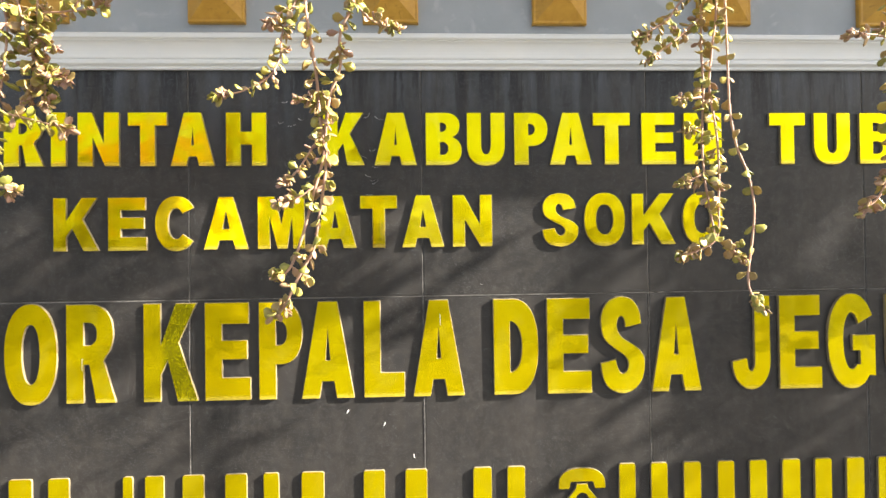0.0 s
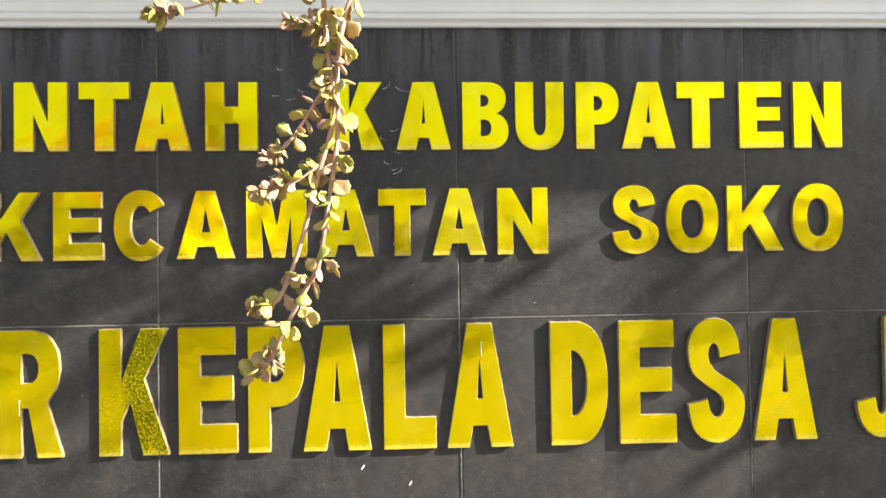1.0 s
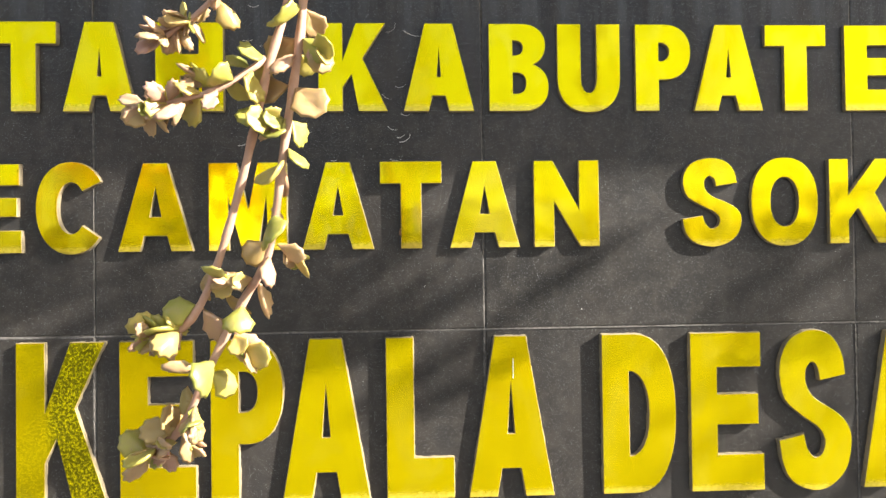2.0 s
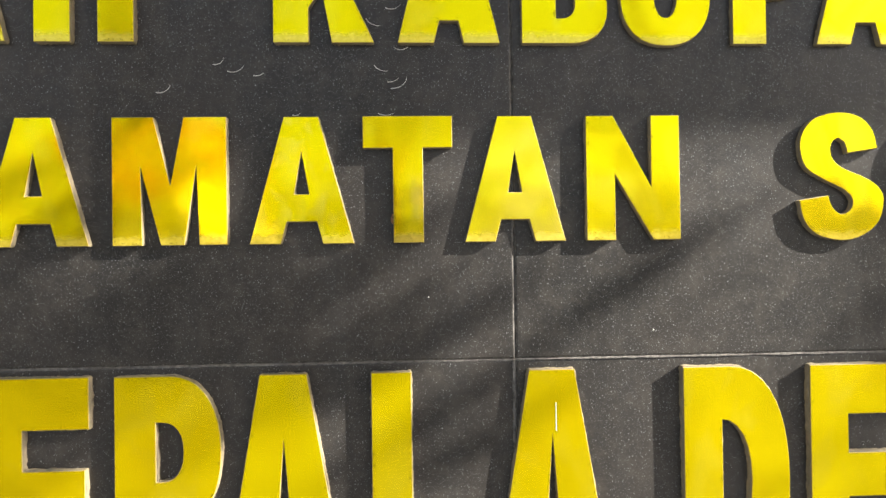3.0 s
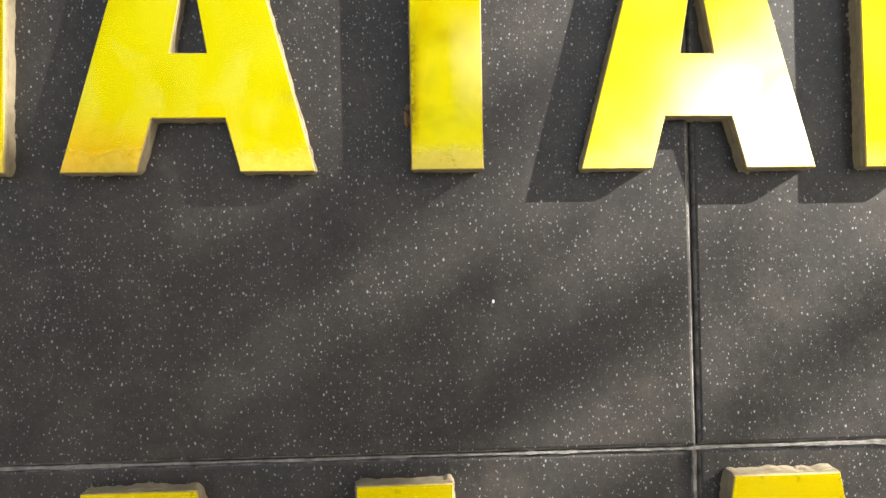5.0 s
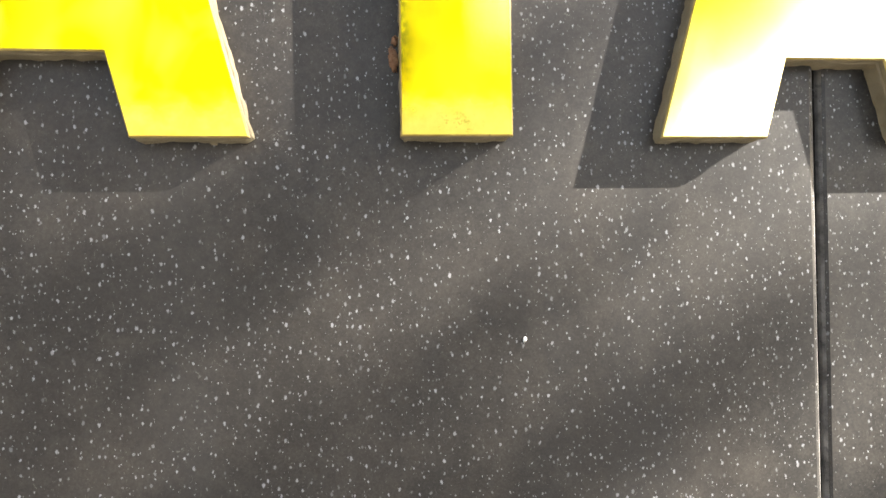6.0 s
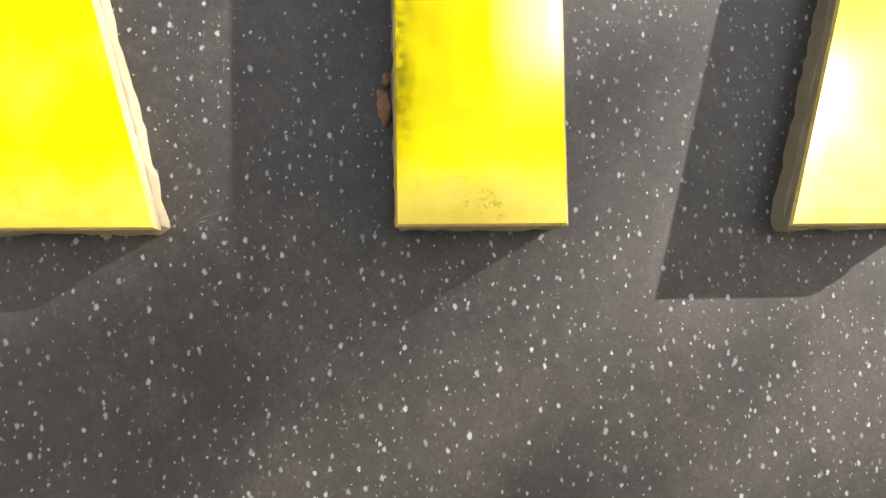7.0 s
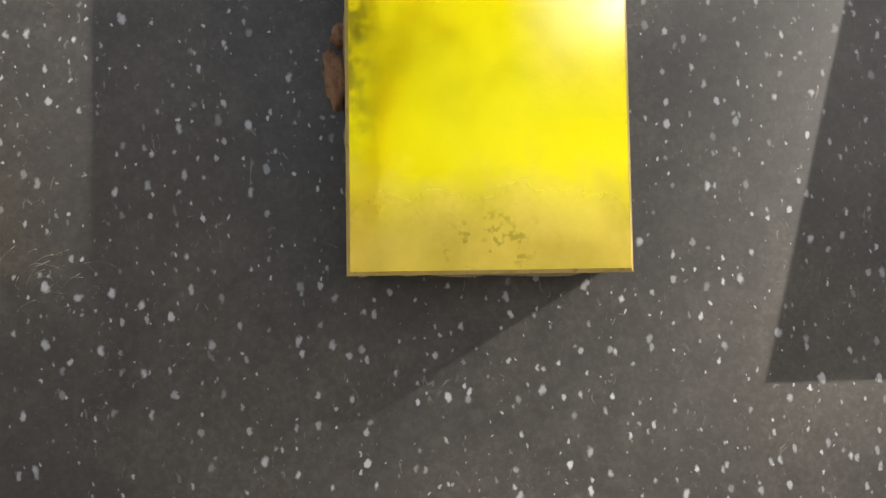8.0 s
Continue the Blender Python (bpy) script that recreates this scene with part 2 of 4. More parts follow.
        k.put("Coat Normal", tilt.outputs[0])
    return k.m


def rough_paint(name, a, b, scale=18.0, rough=0.6, bump=0.15, spots=None):
    k = Mat(name, rough=rough)
    f = k.ramp(k.noise(scale, 5, 0.6), (0.35, 0.0), (0.70, 1.0))
    base = k.mix(f, a, b)
    if spots:
        g = k.ramp(k.noise(scale * 2.3, 4, 0.65, distort=0.6), (0.58, 0.0), (0.66, 1.0))
        base = k.mix(k.math("MULTIPLY", g, 0.6), base, spots)
    k.put("Base Color", base)
    k.bump(k.noise(scale * 22, 4, 0.65), bump, 0.001)
    return k.m


def leaf_material(name, *hues):
    k = Mat(name, rough=0.45)
    r = k.info.outputs["Random"]
    hue = k.ramp(r, *[(j / (len(hues) - 1), h) for j, h in enumerate(hues)])
    f = k.ramp(k.noise(140.0, 3, 0.6), (0.40, 0.0), (0.75, 1.0))
    k.put("Base Color", k.mix(k.math("MULTIPLY", f, 0.5), hue, (0.38, 0.28, 0.12)))
    k.put("Subsurface Weight", 0.35)
    k.put("Subsurface Radius", (0.008, 0.006, 0.002))
    k.bump(k.noise(700.0, 3), 0.15, 0.0005)
    return k.m


TILE = tile_material()
TILE_RIM = rough_paint("worn_tile_rim", (0.04, 0.038, 0.036), (0.20, 0.19, 0.18), 130.0, 0.8, 0.6, (0.02, 0.02, 0.02))
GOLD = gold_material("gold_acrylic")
GOLD_GLARE = gold_material("glare_gold_acrylic", glare=True)
GOLD_SCUFFED_GLARE = gold_material("scuffed_glare_gold_acrylic", scuffed_glare=True)
GOLD_SKY_PALE = gold_material("sky_pale_gold_acrylic", sky_pale=True)
GOLD_RIM = gold_material("grimy_gold_rim", grimy=True)
CHAFED = rough_paint("chafed_sheet_edge", (0.34, 0.24, 0.045), (0.50, 0.37, 0.12), 220.0, 0.5, 0.4, (0.14, 0.10, 0.035))
ADHESIVE = rough_paint("dusty_adhesive_layer", (0.20, 0.165, 0.10), (0.29, 0.24, 0.14), 260.0, 0.7, 0.5, (0.15, 0.12, 0.08))
GOLD_WORN = gold_material("peeling_gold_acrylic", True)
EDGE = rough_paint("cream_letter_edge", (0.21, 0.175, 0.11), (0.31, 0.26, 0.17), 120.0, 0.75, 0.9, (0.22, 0.16, 0.095))
GROUT = rough_paint("grey_grout", (0.10, 0.095, 0.09), (0.28, 0.265, 0.245), 160.0, 0.85, 0.6, (0.05, 0.048, 0.045))
CORNICE = rough_paint("white_cornice_paint", (0.78, 0.81, 0.83), (0.84, 0.86, 0.87), 6.0, 0.45, 0.10)
GREY_WALL = rough_paint("blue_grey_wall_paint", (0.34, 0.38, 0.42), (0.42, 0.46, 0.50), 5.0, 0.6, 0.18, (0.50, 0.53, 0.56))
OCHRE = rough_paint("ochre_gold_paint", (0.50, 0.27, 0.030), (0.60, 0.34, 0.045), 30.0, 0.4, 0.2, (0.36, 0.18, 0.02))
PLASTER = rough_paint("cream_house_plaster", (0.52, 0.48, 0.40), (0.62, 0.58, 0.49), 3.0, 0.8, 0.3, (0.40, 0.36, 0.30))
ROOF_TILE = rough_paint("terracotta_roof", (0.38, 0.18, 0.07), (0.46, 0.23, 0.10), 9.0, 0.75, 0.4, (0.30, 0.09, 0.03))
DARK_WOOD = rough_paint("dark_wood", (0.10, 0.06, 0.035), (0.16, 0.10, 0.06), 12.0, 0.6, 0.3)
BARK = rough_paint("grey_bark", (0.14, 0.11, 0.08), (0.22, 0.18, 0.13), 20.0, 0.9, 0.6)
FOLIAGE = rough_paint("dusty_foliage", (0.05, 0.075, 0.018), (0.10, 0.12, 0.03), 6.0, 0.55, 0.2, (0.12, 0.11, 0.03))
CONCRETE = rough_paint("concrete", (0.30, 0.29, 0.27), (0.42, 0.40, 0.37), 3.0, 0.85, 0.4, (0.22, 0.21, 0.19))
SOIL = rough_paint("soil", (0.06, 0.045, 0.03), (0.11, 0.08, 0.05), 40.0, 0.95, 0.6)
YARD = rough_paint("yard_paving", (0.075, 0.072, 0.066), (0.115, 0.109, 0.10), 1.4, 0.85, 0.3, (0.058, 0.055, 0.05))
STEM = rough_paint("pink_brown_stem", (0.42, 0.24, 0.17), (0.52, 0.34, 0.25), 90.0, 0.6, 0.3)
LEAF = leaf_material("succulent_leaf", (0.15, 0.17, 0.030), (0.30, 0.30, 0.052), (0.42, 0.36, 0.075), (0.38, 0.27, 0.09), (0.31, 0.20, 0.10))
LEAF_DRY = leaf_material("dry_pink_leaf", (0.36, 0.24, 0.13), (0.42, 0.28, 0.17), (0.38, 0.22, 0.17), (0.28, 0.16, 0.11))
FLECK = rough_paint("white_dropping", (0.70, 0.69, 0.66), (0.80, 0.79, 0.77), 300.0, 0.8, 0.3)
WEB = rough_paint("grey_web", (0.11, 0.105, 0.10), (0.20, 0.19, 0.18), 300.0, 0.9, 0.1)
RUST = rough_paint("brown_insect_case", (0.30, 0.15, 0.08), (0.46, 0.27, 0.16), 900.0, 0.9, 0.8, (0.08, 0.04, 0.02))


# ---- building helpers ----
def mesh_of(name, bm, material):
    me = bpy.data.meshes.new(name)
    bm.to_mesh(me)
    bm.free()
    me.materials.append(material)
    return me


def part(name, bm, material, parent, label=""):
    ob = new(name, bm if isinstance(bm, bpy.types.Mesh) else mesh_of(name, bm, material))
    ob.parent = parent
    return tagged(ob, label)


def box(bm, x0, x1, y0, y1, z0, z1, bevel=0.0):
    r = bmesh.ops.create_cube(bm, size=1.0)
    bmesh.ops.transform(bm, verts=r["verts"], matrix=Matrix.LocRotScale(((x0 + x1) / 2, (y0 + y1) / 2, (z0 + z1) / 2), None, (x1 - x0, y1 - y0, z1 - z0)))
    if bevel:
        edges = list({e for v in r["verts"] for e in v.link_edges})
        bmesh.ops.bevel(bm, geom=edges, offset=bevel, segments=2, affect="EDGES", profile=0.6)
    return bm


def sweep(bm, profile, x0, x1):
    """A profile of (y, z) drawn out along x, with closed ends."""
    rows = [[bm.verts.new((x, y, z)) for y, z in profile] for x in (x0, x1)]
    n = len(profile)
    for k in range(n):
        bm.faces.new((rows[0][k], rows[1][k], rows[1][(k + 1) % n], rows[0][(k + 1) % n]))
    bm.faces.new(rows[0])
    bm.faces.new(rows[1][::-1])
    bmesh.ops.recalc_face_normals(bm, faces=bm.faces[:])
    return bm


def curve_points(points, step):
    """Points along a smooth line through the given ones, about step apart."""
    p = [Vector(v) for v in points]
    p = [p[0] * 2 - p[1], *p, p[-1] * 2 - p[-2]]
    out = []
    for k in range(1, len(p) - 2):
        a, b, c, d = p[k - 1:k + 3]
        n = max(1, round((c - b).length / step))
        for j in range(n):
            u = j / n
            out.append(0.5 * (2 * b + (c - a) * u + (2 * a - 5 * b + 4 * c - d) * u * u + (3 * b - a - 3 * c + d) * u ** 3))
    out.append(p[-2])
    return out


def tube(bm, line, r0, r1, sides=6):
    rings = []
    n = len(line)
    for k, c in enumerate(line):
        d = (line[min(k + 1, n - 1)] - line[max(k - 1, 0)]).normalized()
        side = d.cross(Vector((0.3, 1, 0.1))).normalized()
        up = side.cross(d)
        r = r0 + (r1 - r0) * k / (n - 1)
        r *= 1 + 0.22 * (k % 3 == 0)
        rings.append([bm.verts.new(c + r * (math.cos(a) * side + math.sin(a) * up)) for a in (2 * math.pi * j / sides for j in range(sides))])
    for a, b in zip(rings, rings[1:]):
        for j in range(sides):
            f = bm.faces.new((a[j], a[(j + 1) % sides], b[(j + 1) % sides], b[j]))
            f.smooth = True
    bm.faces.new(rings[0][::-1])
    bm.faces.new(rings[-1])
    return bm


# ---- the setting ----
X0, X1 = -2.4, 4.8
TOP = 2.96
ground_bm = bmesh.new()
bmesh.ops.create_grid(ground_bm, x_segments=2, y_segments=2, size=600)
ground = tagged(part("ground", ground_bm, YARD, None), "dark grey weathered paving before the sign", "ground", kind="structure")

wall = tagged(part("wall_sign", box(bmesh.new(), X0, X1, 0.0028, 0.32, 0.0, TOP), GROUT, None),
              "thick sign wall faced with large black tiles", "wall", kind="structure")
upper = tagged(part("wall_upper", box(bmesh.new(), X0, X1, -0.012, 0.0, 2.03, TOP), GREY_WALL, None),
               "blue-grey painted band above the white cornice", "wall", kind="structure")

cornice_profile = [(0.0, 1.992), (-0.011, 1.991), (-0.013, 1.993), (-0.013, 2.000), (-0.020, 2.001), (-0.024, 2.004), (-0.024, 2.011), (-0.021, 2.014), (-0.025, 2.016)]
for a in range(0, 9):
    u = radians(90 * a / 8)
    cornice_profile.append((-0.026 - 0.018 * (1 - math.cos(u)), 2.018 + 0.037 * math.sin(u)))
cornice_profile += [(-0.044, 2.058), (-0.051, 2.059), (-0.053, 2.061), (-0.053, 2.070), (-0.050, 2.073), (0.0, 2.076)]
cornice = tagged(part("trim_cornice", sweep(bmesh.new(), cornice_profile, X0, X1), CORNICE, None),
                 "white painted moulded cornice along the wall", "cornice", kind="structure")
plinth = tagged(part("trim_plinth", box(bmesh.new(), X0, X1, -0.02, 0.0028, 0.0, 0.2, 0.004), CONCRETE, None), "concrete plinth along the foot of the sign wall", "plinth", kind="structure")
canopy = tagged(part("ceiling_canopy", box(bmesh.new(), X0, X1, -0.634, 0.32, TOP, TOP + 0.10, 0.006), CONCRETE, None),
                "concrete slab roof that juts out over the sign", "canopy", kind="structure")


def planter_box():
    root = tagged(new("planter"), "long concrete planter on the canopy's edge", "planter")
    root.location = (0, 0, TOP + 0.10)
    for name, b in (("front_panel", (X0, X1, -0.60, -0.55, 0, 0.22)), ("back_panel", (X0, X1, -0.20, -0.15, 0, 0.22)),
                    ("side_panel", (X0, X0 + 0.05, -0.55, -0.20, 0, 0.22)), ("side_panel", (X1 - 0.05, X1, -0.55, -0.20, 0, 0.22))):
        part(name, box(bmesh.new(), *b, 0.006), CONCRETE, root)
    part("soil", box(bmesh.new(), X0 + 0.05, X1 - 0.05, -0.55, -0.20, 0.0, 0.18), SOIL, root, "dark dry soil")


planter_box()


def pyramid_stud():
    """A square stud: a low block with a pointed top, its point towards the viewer."""
    root = tagged(new("pyramid_stud"), "ochre gold pyramid stud on the blue-grey band", "ornament", "studs on the band")
    bm = bmesh.new()
    h = 0.0715
    rings = [[bm.verts.new((sx * r, y, sz * r)) for sx, sz in ((-1, -1), (1, -1), (1, 1), (-1, 1))]
             for r, y in ((h, 0.0), (h, -0.014), (h - 0.003, -0.017), (h - 0.008, -0.0175))]
    tip = bm.verts.new((0, -0.056, 0))
    for a, b in zip(rings, rings[1:]):
        for j in range(4):
            bm.faces.new((a[j], a[(j + 1) % 4], b[(j + 1) % 4], b[j]))
    for j in range(4):
        bm.faces.new((rings[-1][j], rings[-1][(j + 1) % 4], tip))
    bmesh.ops.recalc_face_normals(bm, faces=bm.faces[:])
    part("stud_block", bm, OCHRE, root)
    return root


first_stud = pyramid_stud()
STUD_AT = [-0.519 + 0.4425 * k for k in range(-3, 9)]
first_stud.matrix_basis = pose(STUD_AT[0], -0.012, 2.178)
for x in STUD_AT[1:]:
    copy_thing(first_stud, pose(x, -0.012, 2.178 + random.uniform(-0.002, 0.002), 0, random.uniform(-0.8, 0.8), 0))


# ---- across the yard, behind the camera: what the polished letters mirror ----
def house():
    root = tagged(new("house"), "low cream house with an orange tiled roof across the yard", "house")
    root.location = (-6.1, -14.4, 0)
    part("wall", box(bmesh.new(), -1.5, 1.5, -2.2, 2.2, 0, 3.25, 0.01), PLASTER, root)
    bm = bmesh.new()
    sweep(bm, [(2.6, 3.12), (0, 4.55), (-2.6, 3.12), (-2.6, 3.24), (0, 4.70), (2.6, 3.24)], -1.8, 1.8)
    roof = part("roof", bm, ROOF_TILE, root, "orange terracotta roof")
    rows = bmesh.new()
    for j in range(11):
        u = j / 11
        y, z = 2.6 - 2.6 * u, 3.24 + 1.46 * u
        box(rows, -1.8, 1.8, y - 0.26, y, z - 0.01, z + 0.035)
    part("tile_rows", rows, ROOF_TILE, roof)
    for x in (-0.95, 0.95):
        window = part("window", box(bmesh.new(), x - 0.4, x + 0.4, 2.2, 2.25, 0.95, 2.05, 0.004), DARK_WOOD, root, "dark wooden window")
        for q in (-0.19, 0.19):
            part("shutter", box(bmesh.new(), x + q - 0.17, x + q + 0.17, 2.25, 2.28, 1.0, 2.0, 0.004), DARK_WOOD, window)
    door = part("door", box(bmesh.new(), -0.42, 0.42, 2.2, 2.25, 0, 2.05, 0.004), DARK_WOOD, root, "closed dark wooden door")
    part("handle", box(bmesh.new(), 0.28, 0.31, 2.25, 2.30, 1.0, 1.12, 0.004), OCHRE, door)


def leafy_tree(x, y, tall, wide, seed):
    """A small tree: a forked trunk and a loose crown of single leaves in clumps."""
    rnd = random.Random(seed)
    root = tagged(new("tree"), "small dusty green tree across the yard", "tree", "trees across the yard")
    root.location = (x, y, 0)
    bm = bmesh.new()
    tips = []
    fork = Vector((rnd.uniform(-0.1, 0.1), rnd.uniform(-0.1, 0.1), tall * 0.32))
    tube(bm, curve_points([(0, 0, 0), fork * 0.5 + Vector((0.04, 0, 0)), fork], 0.15), 0.11, 0.07, 8)
    for j in range(7):
        a = 2 * math.pi * j / 7 + rnd.uniform(-0.3, 0.3)
        end = Vector((math.cos(a) * wide * rnd.uniform(0.25, 0.48), math.sin(a) * wide * rnd.uniform(0.25, 0.48), tall * rnd.uniform(0.55, 0.92)))
        line = curve_points([fork, fork.lerp(end, 0.5) + Vector((0, 0, 0.12)), end], 0.12)
        tube(bm, line, 0.05, 0.012, 6)
        tips += line[2:]
    part("trunk", bm, BARK, root)
    verts, faces = [], []
    for j in range(90):
        c = rnd.choice(tips) + Vector((rnd.gauss(0, 0.16), rnd.gauss(0, 0.16), rnd.gauss(0, 0.14))) * wide / 2.2
        for q in range(26):
            p = c + Vector((rnd.gauss(0, 1), rnd.gauss(0, 1), rnd.gauss(0, 0.8))) * 0.13
            d = Vector((rnd.uniform(-1, 1), rnd.uniform(-1, 1), rnd.uniform(-1, 0.6))).normalized() * rnd.uniform(0.05, 0.10)
            e = d.orthogonal().normalized() * d.length * 0.35
            tilt = d.cross(e).normalized() * d.length * 0.12
            n = len(verts)
            verts += [tuple(p), tuple(p + d * 0.5 + e + tilt), tuple(p + d), tuple(p + d * 0.5 - e + tilt)]
            faces += [(n, n + 1, n + 2), (n, n + 2, n + 3)]
    me = bpy.data.meshes.new("crown")
    me.from_pydata(verts, [], faces)
    me.materials.append(FOLIAGE)
    part("crown", me, FOLIAGE, root)


house()
for k, (x, y, tall, wide) in enumerate(((-9.4, -12.6, 3.2, 3.0), (-7.3, -11.8, 2.8, 2.4), (-4.6, -11.2, 2.6, 2.2), (-2.7, -12.2, 3.2, 2.4), (-0.6, -11.6, 3.0, 2.2), (1.3, -13.0, 3.5, 2.6), (3.4, -12.2, 2.7, 2.4), (5.7, -13.4, 3.8, 3.0), (8.3, -12.4, 3.0, 2.6), (11.0, -13.0, 3.6, 3.0))):
    leafy_tree(x, y, tall, wide, 70 + k)
tagged(part("wall_boundary", box(bmesh.new(), -16, 18, -10.2, -10.0, 0, 1.25, 0.01), PLASTER, None), "low cream plastered wall along the far side of the yard", "wall", kind="structure")


# ---- letters ----
def arc(cx, cy, rx, ry, a0, a1, n=16, e=2.0):
    out = []
    for k in range(n + 1):
        a = radians(a0 + (a1 - a0) * k / n)
        c, s_ = math.cos(a), math.sin(a)
        out.append((cx + rx * math.copysign(abs(c) ** (2 / e), c), cy + ry * math.copysign(abs(s_) ** (2 / e), s_)))
    return out


def bowl_hole(x0, x1, y0, y1, r):
    return [(x0, y0), *arc(x1 - r, (y0 + y1) / 2, r, (y1 - y0) / 2, -90, 90, 12, 2.3), (x0, y1)]


def outline(ch, w, h, s, b):
    """Outline and holes of a heavy capital in a box of w by h, with stems s wide and bars b thick."""
    if ch == "A":
        lw, aw, c0, c1, top = s * 1.04, s * 1.16, 0.175 * h, 0.39 * h, 0.73 * h
        k = (w / 2 - aw / 2) / h
        q, r = lw + c0 * k, lw + c1 * k
        return [(0, 0), (lw, 0), (q, c0), (w - q, c0), (w - lw, 0), (w, 0), (w / 2 + aw / 2, h), (w / 2 - aw / 2, h)], [[(r, c1), (w - r, c1), (w / 2, top)]]
    if ch == "B":
        r = 0.42 * w
        return ([(0, 0), *arc(w - r, 0.275 * h, r, 0.275 * h, -90, 62, 14, 2.2), *arc(0.95 * w - r, 0.752 * h, r, 0.248 * h, -62, 90, 14, 2.2), (0, h)],
                [bowl_hole(s, w - s * 0.95, b * 0.8, 0.55 * h - b * 0.45, 0.16 * w), bowl_hole(s, 0.95 * w - s * 0.95, 0.55 * h + b * 0.35, h - b * 0.78, 0.15 * w)])
    if ch == "C":
        return [*arc(w / 2, h / 2, w / 2, h / 2, 33, 322, 36, 2.15), *arc(w / 2, h / 2, w / 2 - s, h / 2 - b * 0.92, 318, 40, 30, 2.1)], []
    if ch == "D":
        r = 0.56 * w
        return [(0, 0), *arc(w - r, h / 2, r, h / 2, -90, 90, 22, 2.3), (0, h)], [bowl_hole(s, w - s, b, h - b, 0.30 * w)]
    if ch == "E":
        m = 0.515 * h
        return [(0, 0), (w, 0), (w, b), (s, b), (s, m - b * 0.42), (0.93 * w, m - b * 0.42), (0.93 * w, m + b * 0.42), (s, m + b * 0.42), (s, h - b * 0.95), (0.97 * w, h - b * 0.95), (0.97 * w, h), (0, h)], []
    if ch == "G":
        return [*arc(w / 2, h / 2, w / 2, h / 2, 30, 315, 36, 2.2), (w, 0.13 * h), (w, 0.56 * h), (0.52 * w, 0.56 * h), (0.52 * w, 0.56 * h - b * 0.72), (w - s, 0.56 * h - b * 0.72), (w - s, 0.25 * h),
                *arc(w / 2, h / 2, w / 2 - s, h / 2 - b * 0.9, 305, 36, 28, 2.1)], []
    if ch == "H":
        m = 0.52 * h
        return [(0, 0), (s, 0), (s, m - b / 2), (w - s, m - b / 2), (w - s, 0), (w, 0), (w, h), (w - s, h), (w - s, m + b / 2), (s, m + b / 2), (s, h), (0, h)], []
    if ch == "I":
        return [(0, 0), (w, 0), (w, h), (0, h)], []
    if ch == "J":
        return [(w, h), (w - s, h), (w - s, 0.33 * h), *arc((w - s + 0.40 * w) / 2, 0.29 * h, (w - s - 0.40 * w) / 2, 0.29 * h - b * 0.85, 0, -180, 12), (0.38 * w, 0.335 * h), (0, 0.30 * h), *arc(w / 2, 0.29 * h, w / 2, 0.29 * h, -180, 0, 20)], []
    if ch == "K":
        return [(0, 0), (s, 0), (s, 0.27 * h), (s + 0.13 * w, 0.42 * h), (w - s * 1.2, 0), (w, 0), (0.64 * w, 0.60 * h), (0.97 * w, h), (0.97 * w - s * 1.22, h), (s, 0.57 * h), (s, h), (0, h)], []
    if ch == "L":
        return [(0, 0), (w, 0), (w, b * 1.1), (s, b * 1.1), (s, h), (0, h)], []
    if ch == "M":
        return [(0, 0), (0.26 * w, 0), (0.245 * w, 0.62 * h), (0.42 * w, 0), (0.625 * w, 0), (0.735 * w, 0.63 * h), (0.755 * w, 0), (w, 0), (w, h), (0.625 * w, h), (0.505 * w, 0.46 * h), (0.36 * w, h), (0, h)], []
    if ch == "N":
        return [(0, 0), (s, 0), (s, 0.53 * h), (w - s * 0.95, 0), (w, 0), (w, h), (w - s, h), (w - s, 0.42 * h), (s * 0.95, h), (0, h)], []
    if ch == "O":
        return arc(w / 2, h / 2, w / 2, h / 2, 0, 354, 59, 2.25), [arc(w / 2, h / 2, w / 2 - s, h / 2 - b * 0.92, 0, 352, 44, 2.2)]
    if ch == "P":
        r = 0.48 * w
        return [(0, 0), (s, 0), (s, 0.36 * h), *arc(w - r, 0.68 * h, r, 0.32 * h, -90, 90, 18, 2.2), (0, h)], [bowl_hole(s, w - s * 0.92, 0.36 * h + b * 0.85, h - b * 0.85, 0.2 * w)]
    if ch == "R":
        r = 0.46 * w
        return ([(0, 0), (s, 0), (s, 0.39 * h), (0.46 * w, 0.39 * h), (w - s * 1.15, 0), (w, 0), (0.78 * w, 0.38 * h), (0.75 * w, 0.425 * h), *arc(0.95 * w - r, 0.705 * h, r, 0.295 * h, -50, 90, 16, 2.2), (0, h)],
                [bowl_hole(s, 0.95 * w - s * 0.95, 0.39 * h + b * 0.85, h - b * 0.8, 0.18 * w)])
    if ch == "S":
        over = [(0.93, 0.717), (0.886, 0.85), (0.74, 0.96), (0.49, 1.0), (0.20, 0.955), (0.055, 0.85), (0.017, 0.72), (0.086, 0.57), (0.31, 0.47), (0.54, 0.392), (0.63, 0.315), (0.60, 0.235), (0.486, 0.203), (0.385, 0.262), (0.345, 0.35)]
        under = [(0.0, 0.313), (0.055, 0.16), (0.20, 0.05), (0.49, 0.0), (0.75, 0.04), (0.94, 0.15), (1.0, 0.32), (0.93, 0.42), (0.77, 0.492), (0.50, 0.572), (0.385, 0.66), (0.385, 0.755), (0.47, 0.80), (0.545, 0.765), (0.575, 0.682)]
        return [(p.x, p.y) for chain in (over, under) for p in curve_points([(u * w, v * h, 0) for u, v in chain], 0.006)], []
    if ch == "T":
        m = w / 2
        return [(m - s / 2, 0), (m + s / 2, 0), (m + s / 2, h - b), (w, h - b), (w, h), (0, h), (0, h - b), (m - s / 2, h - b)], []
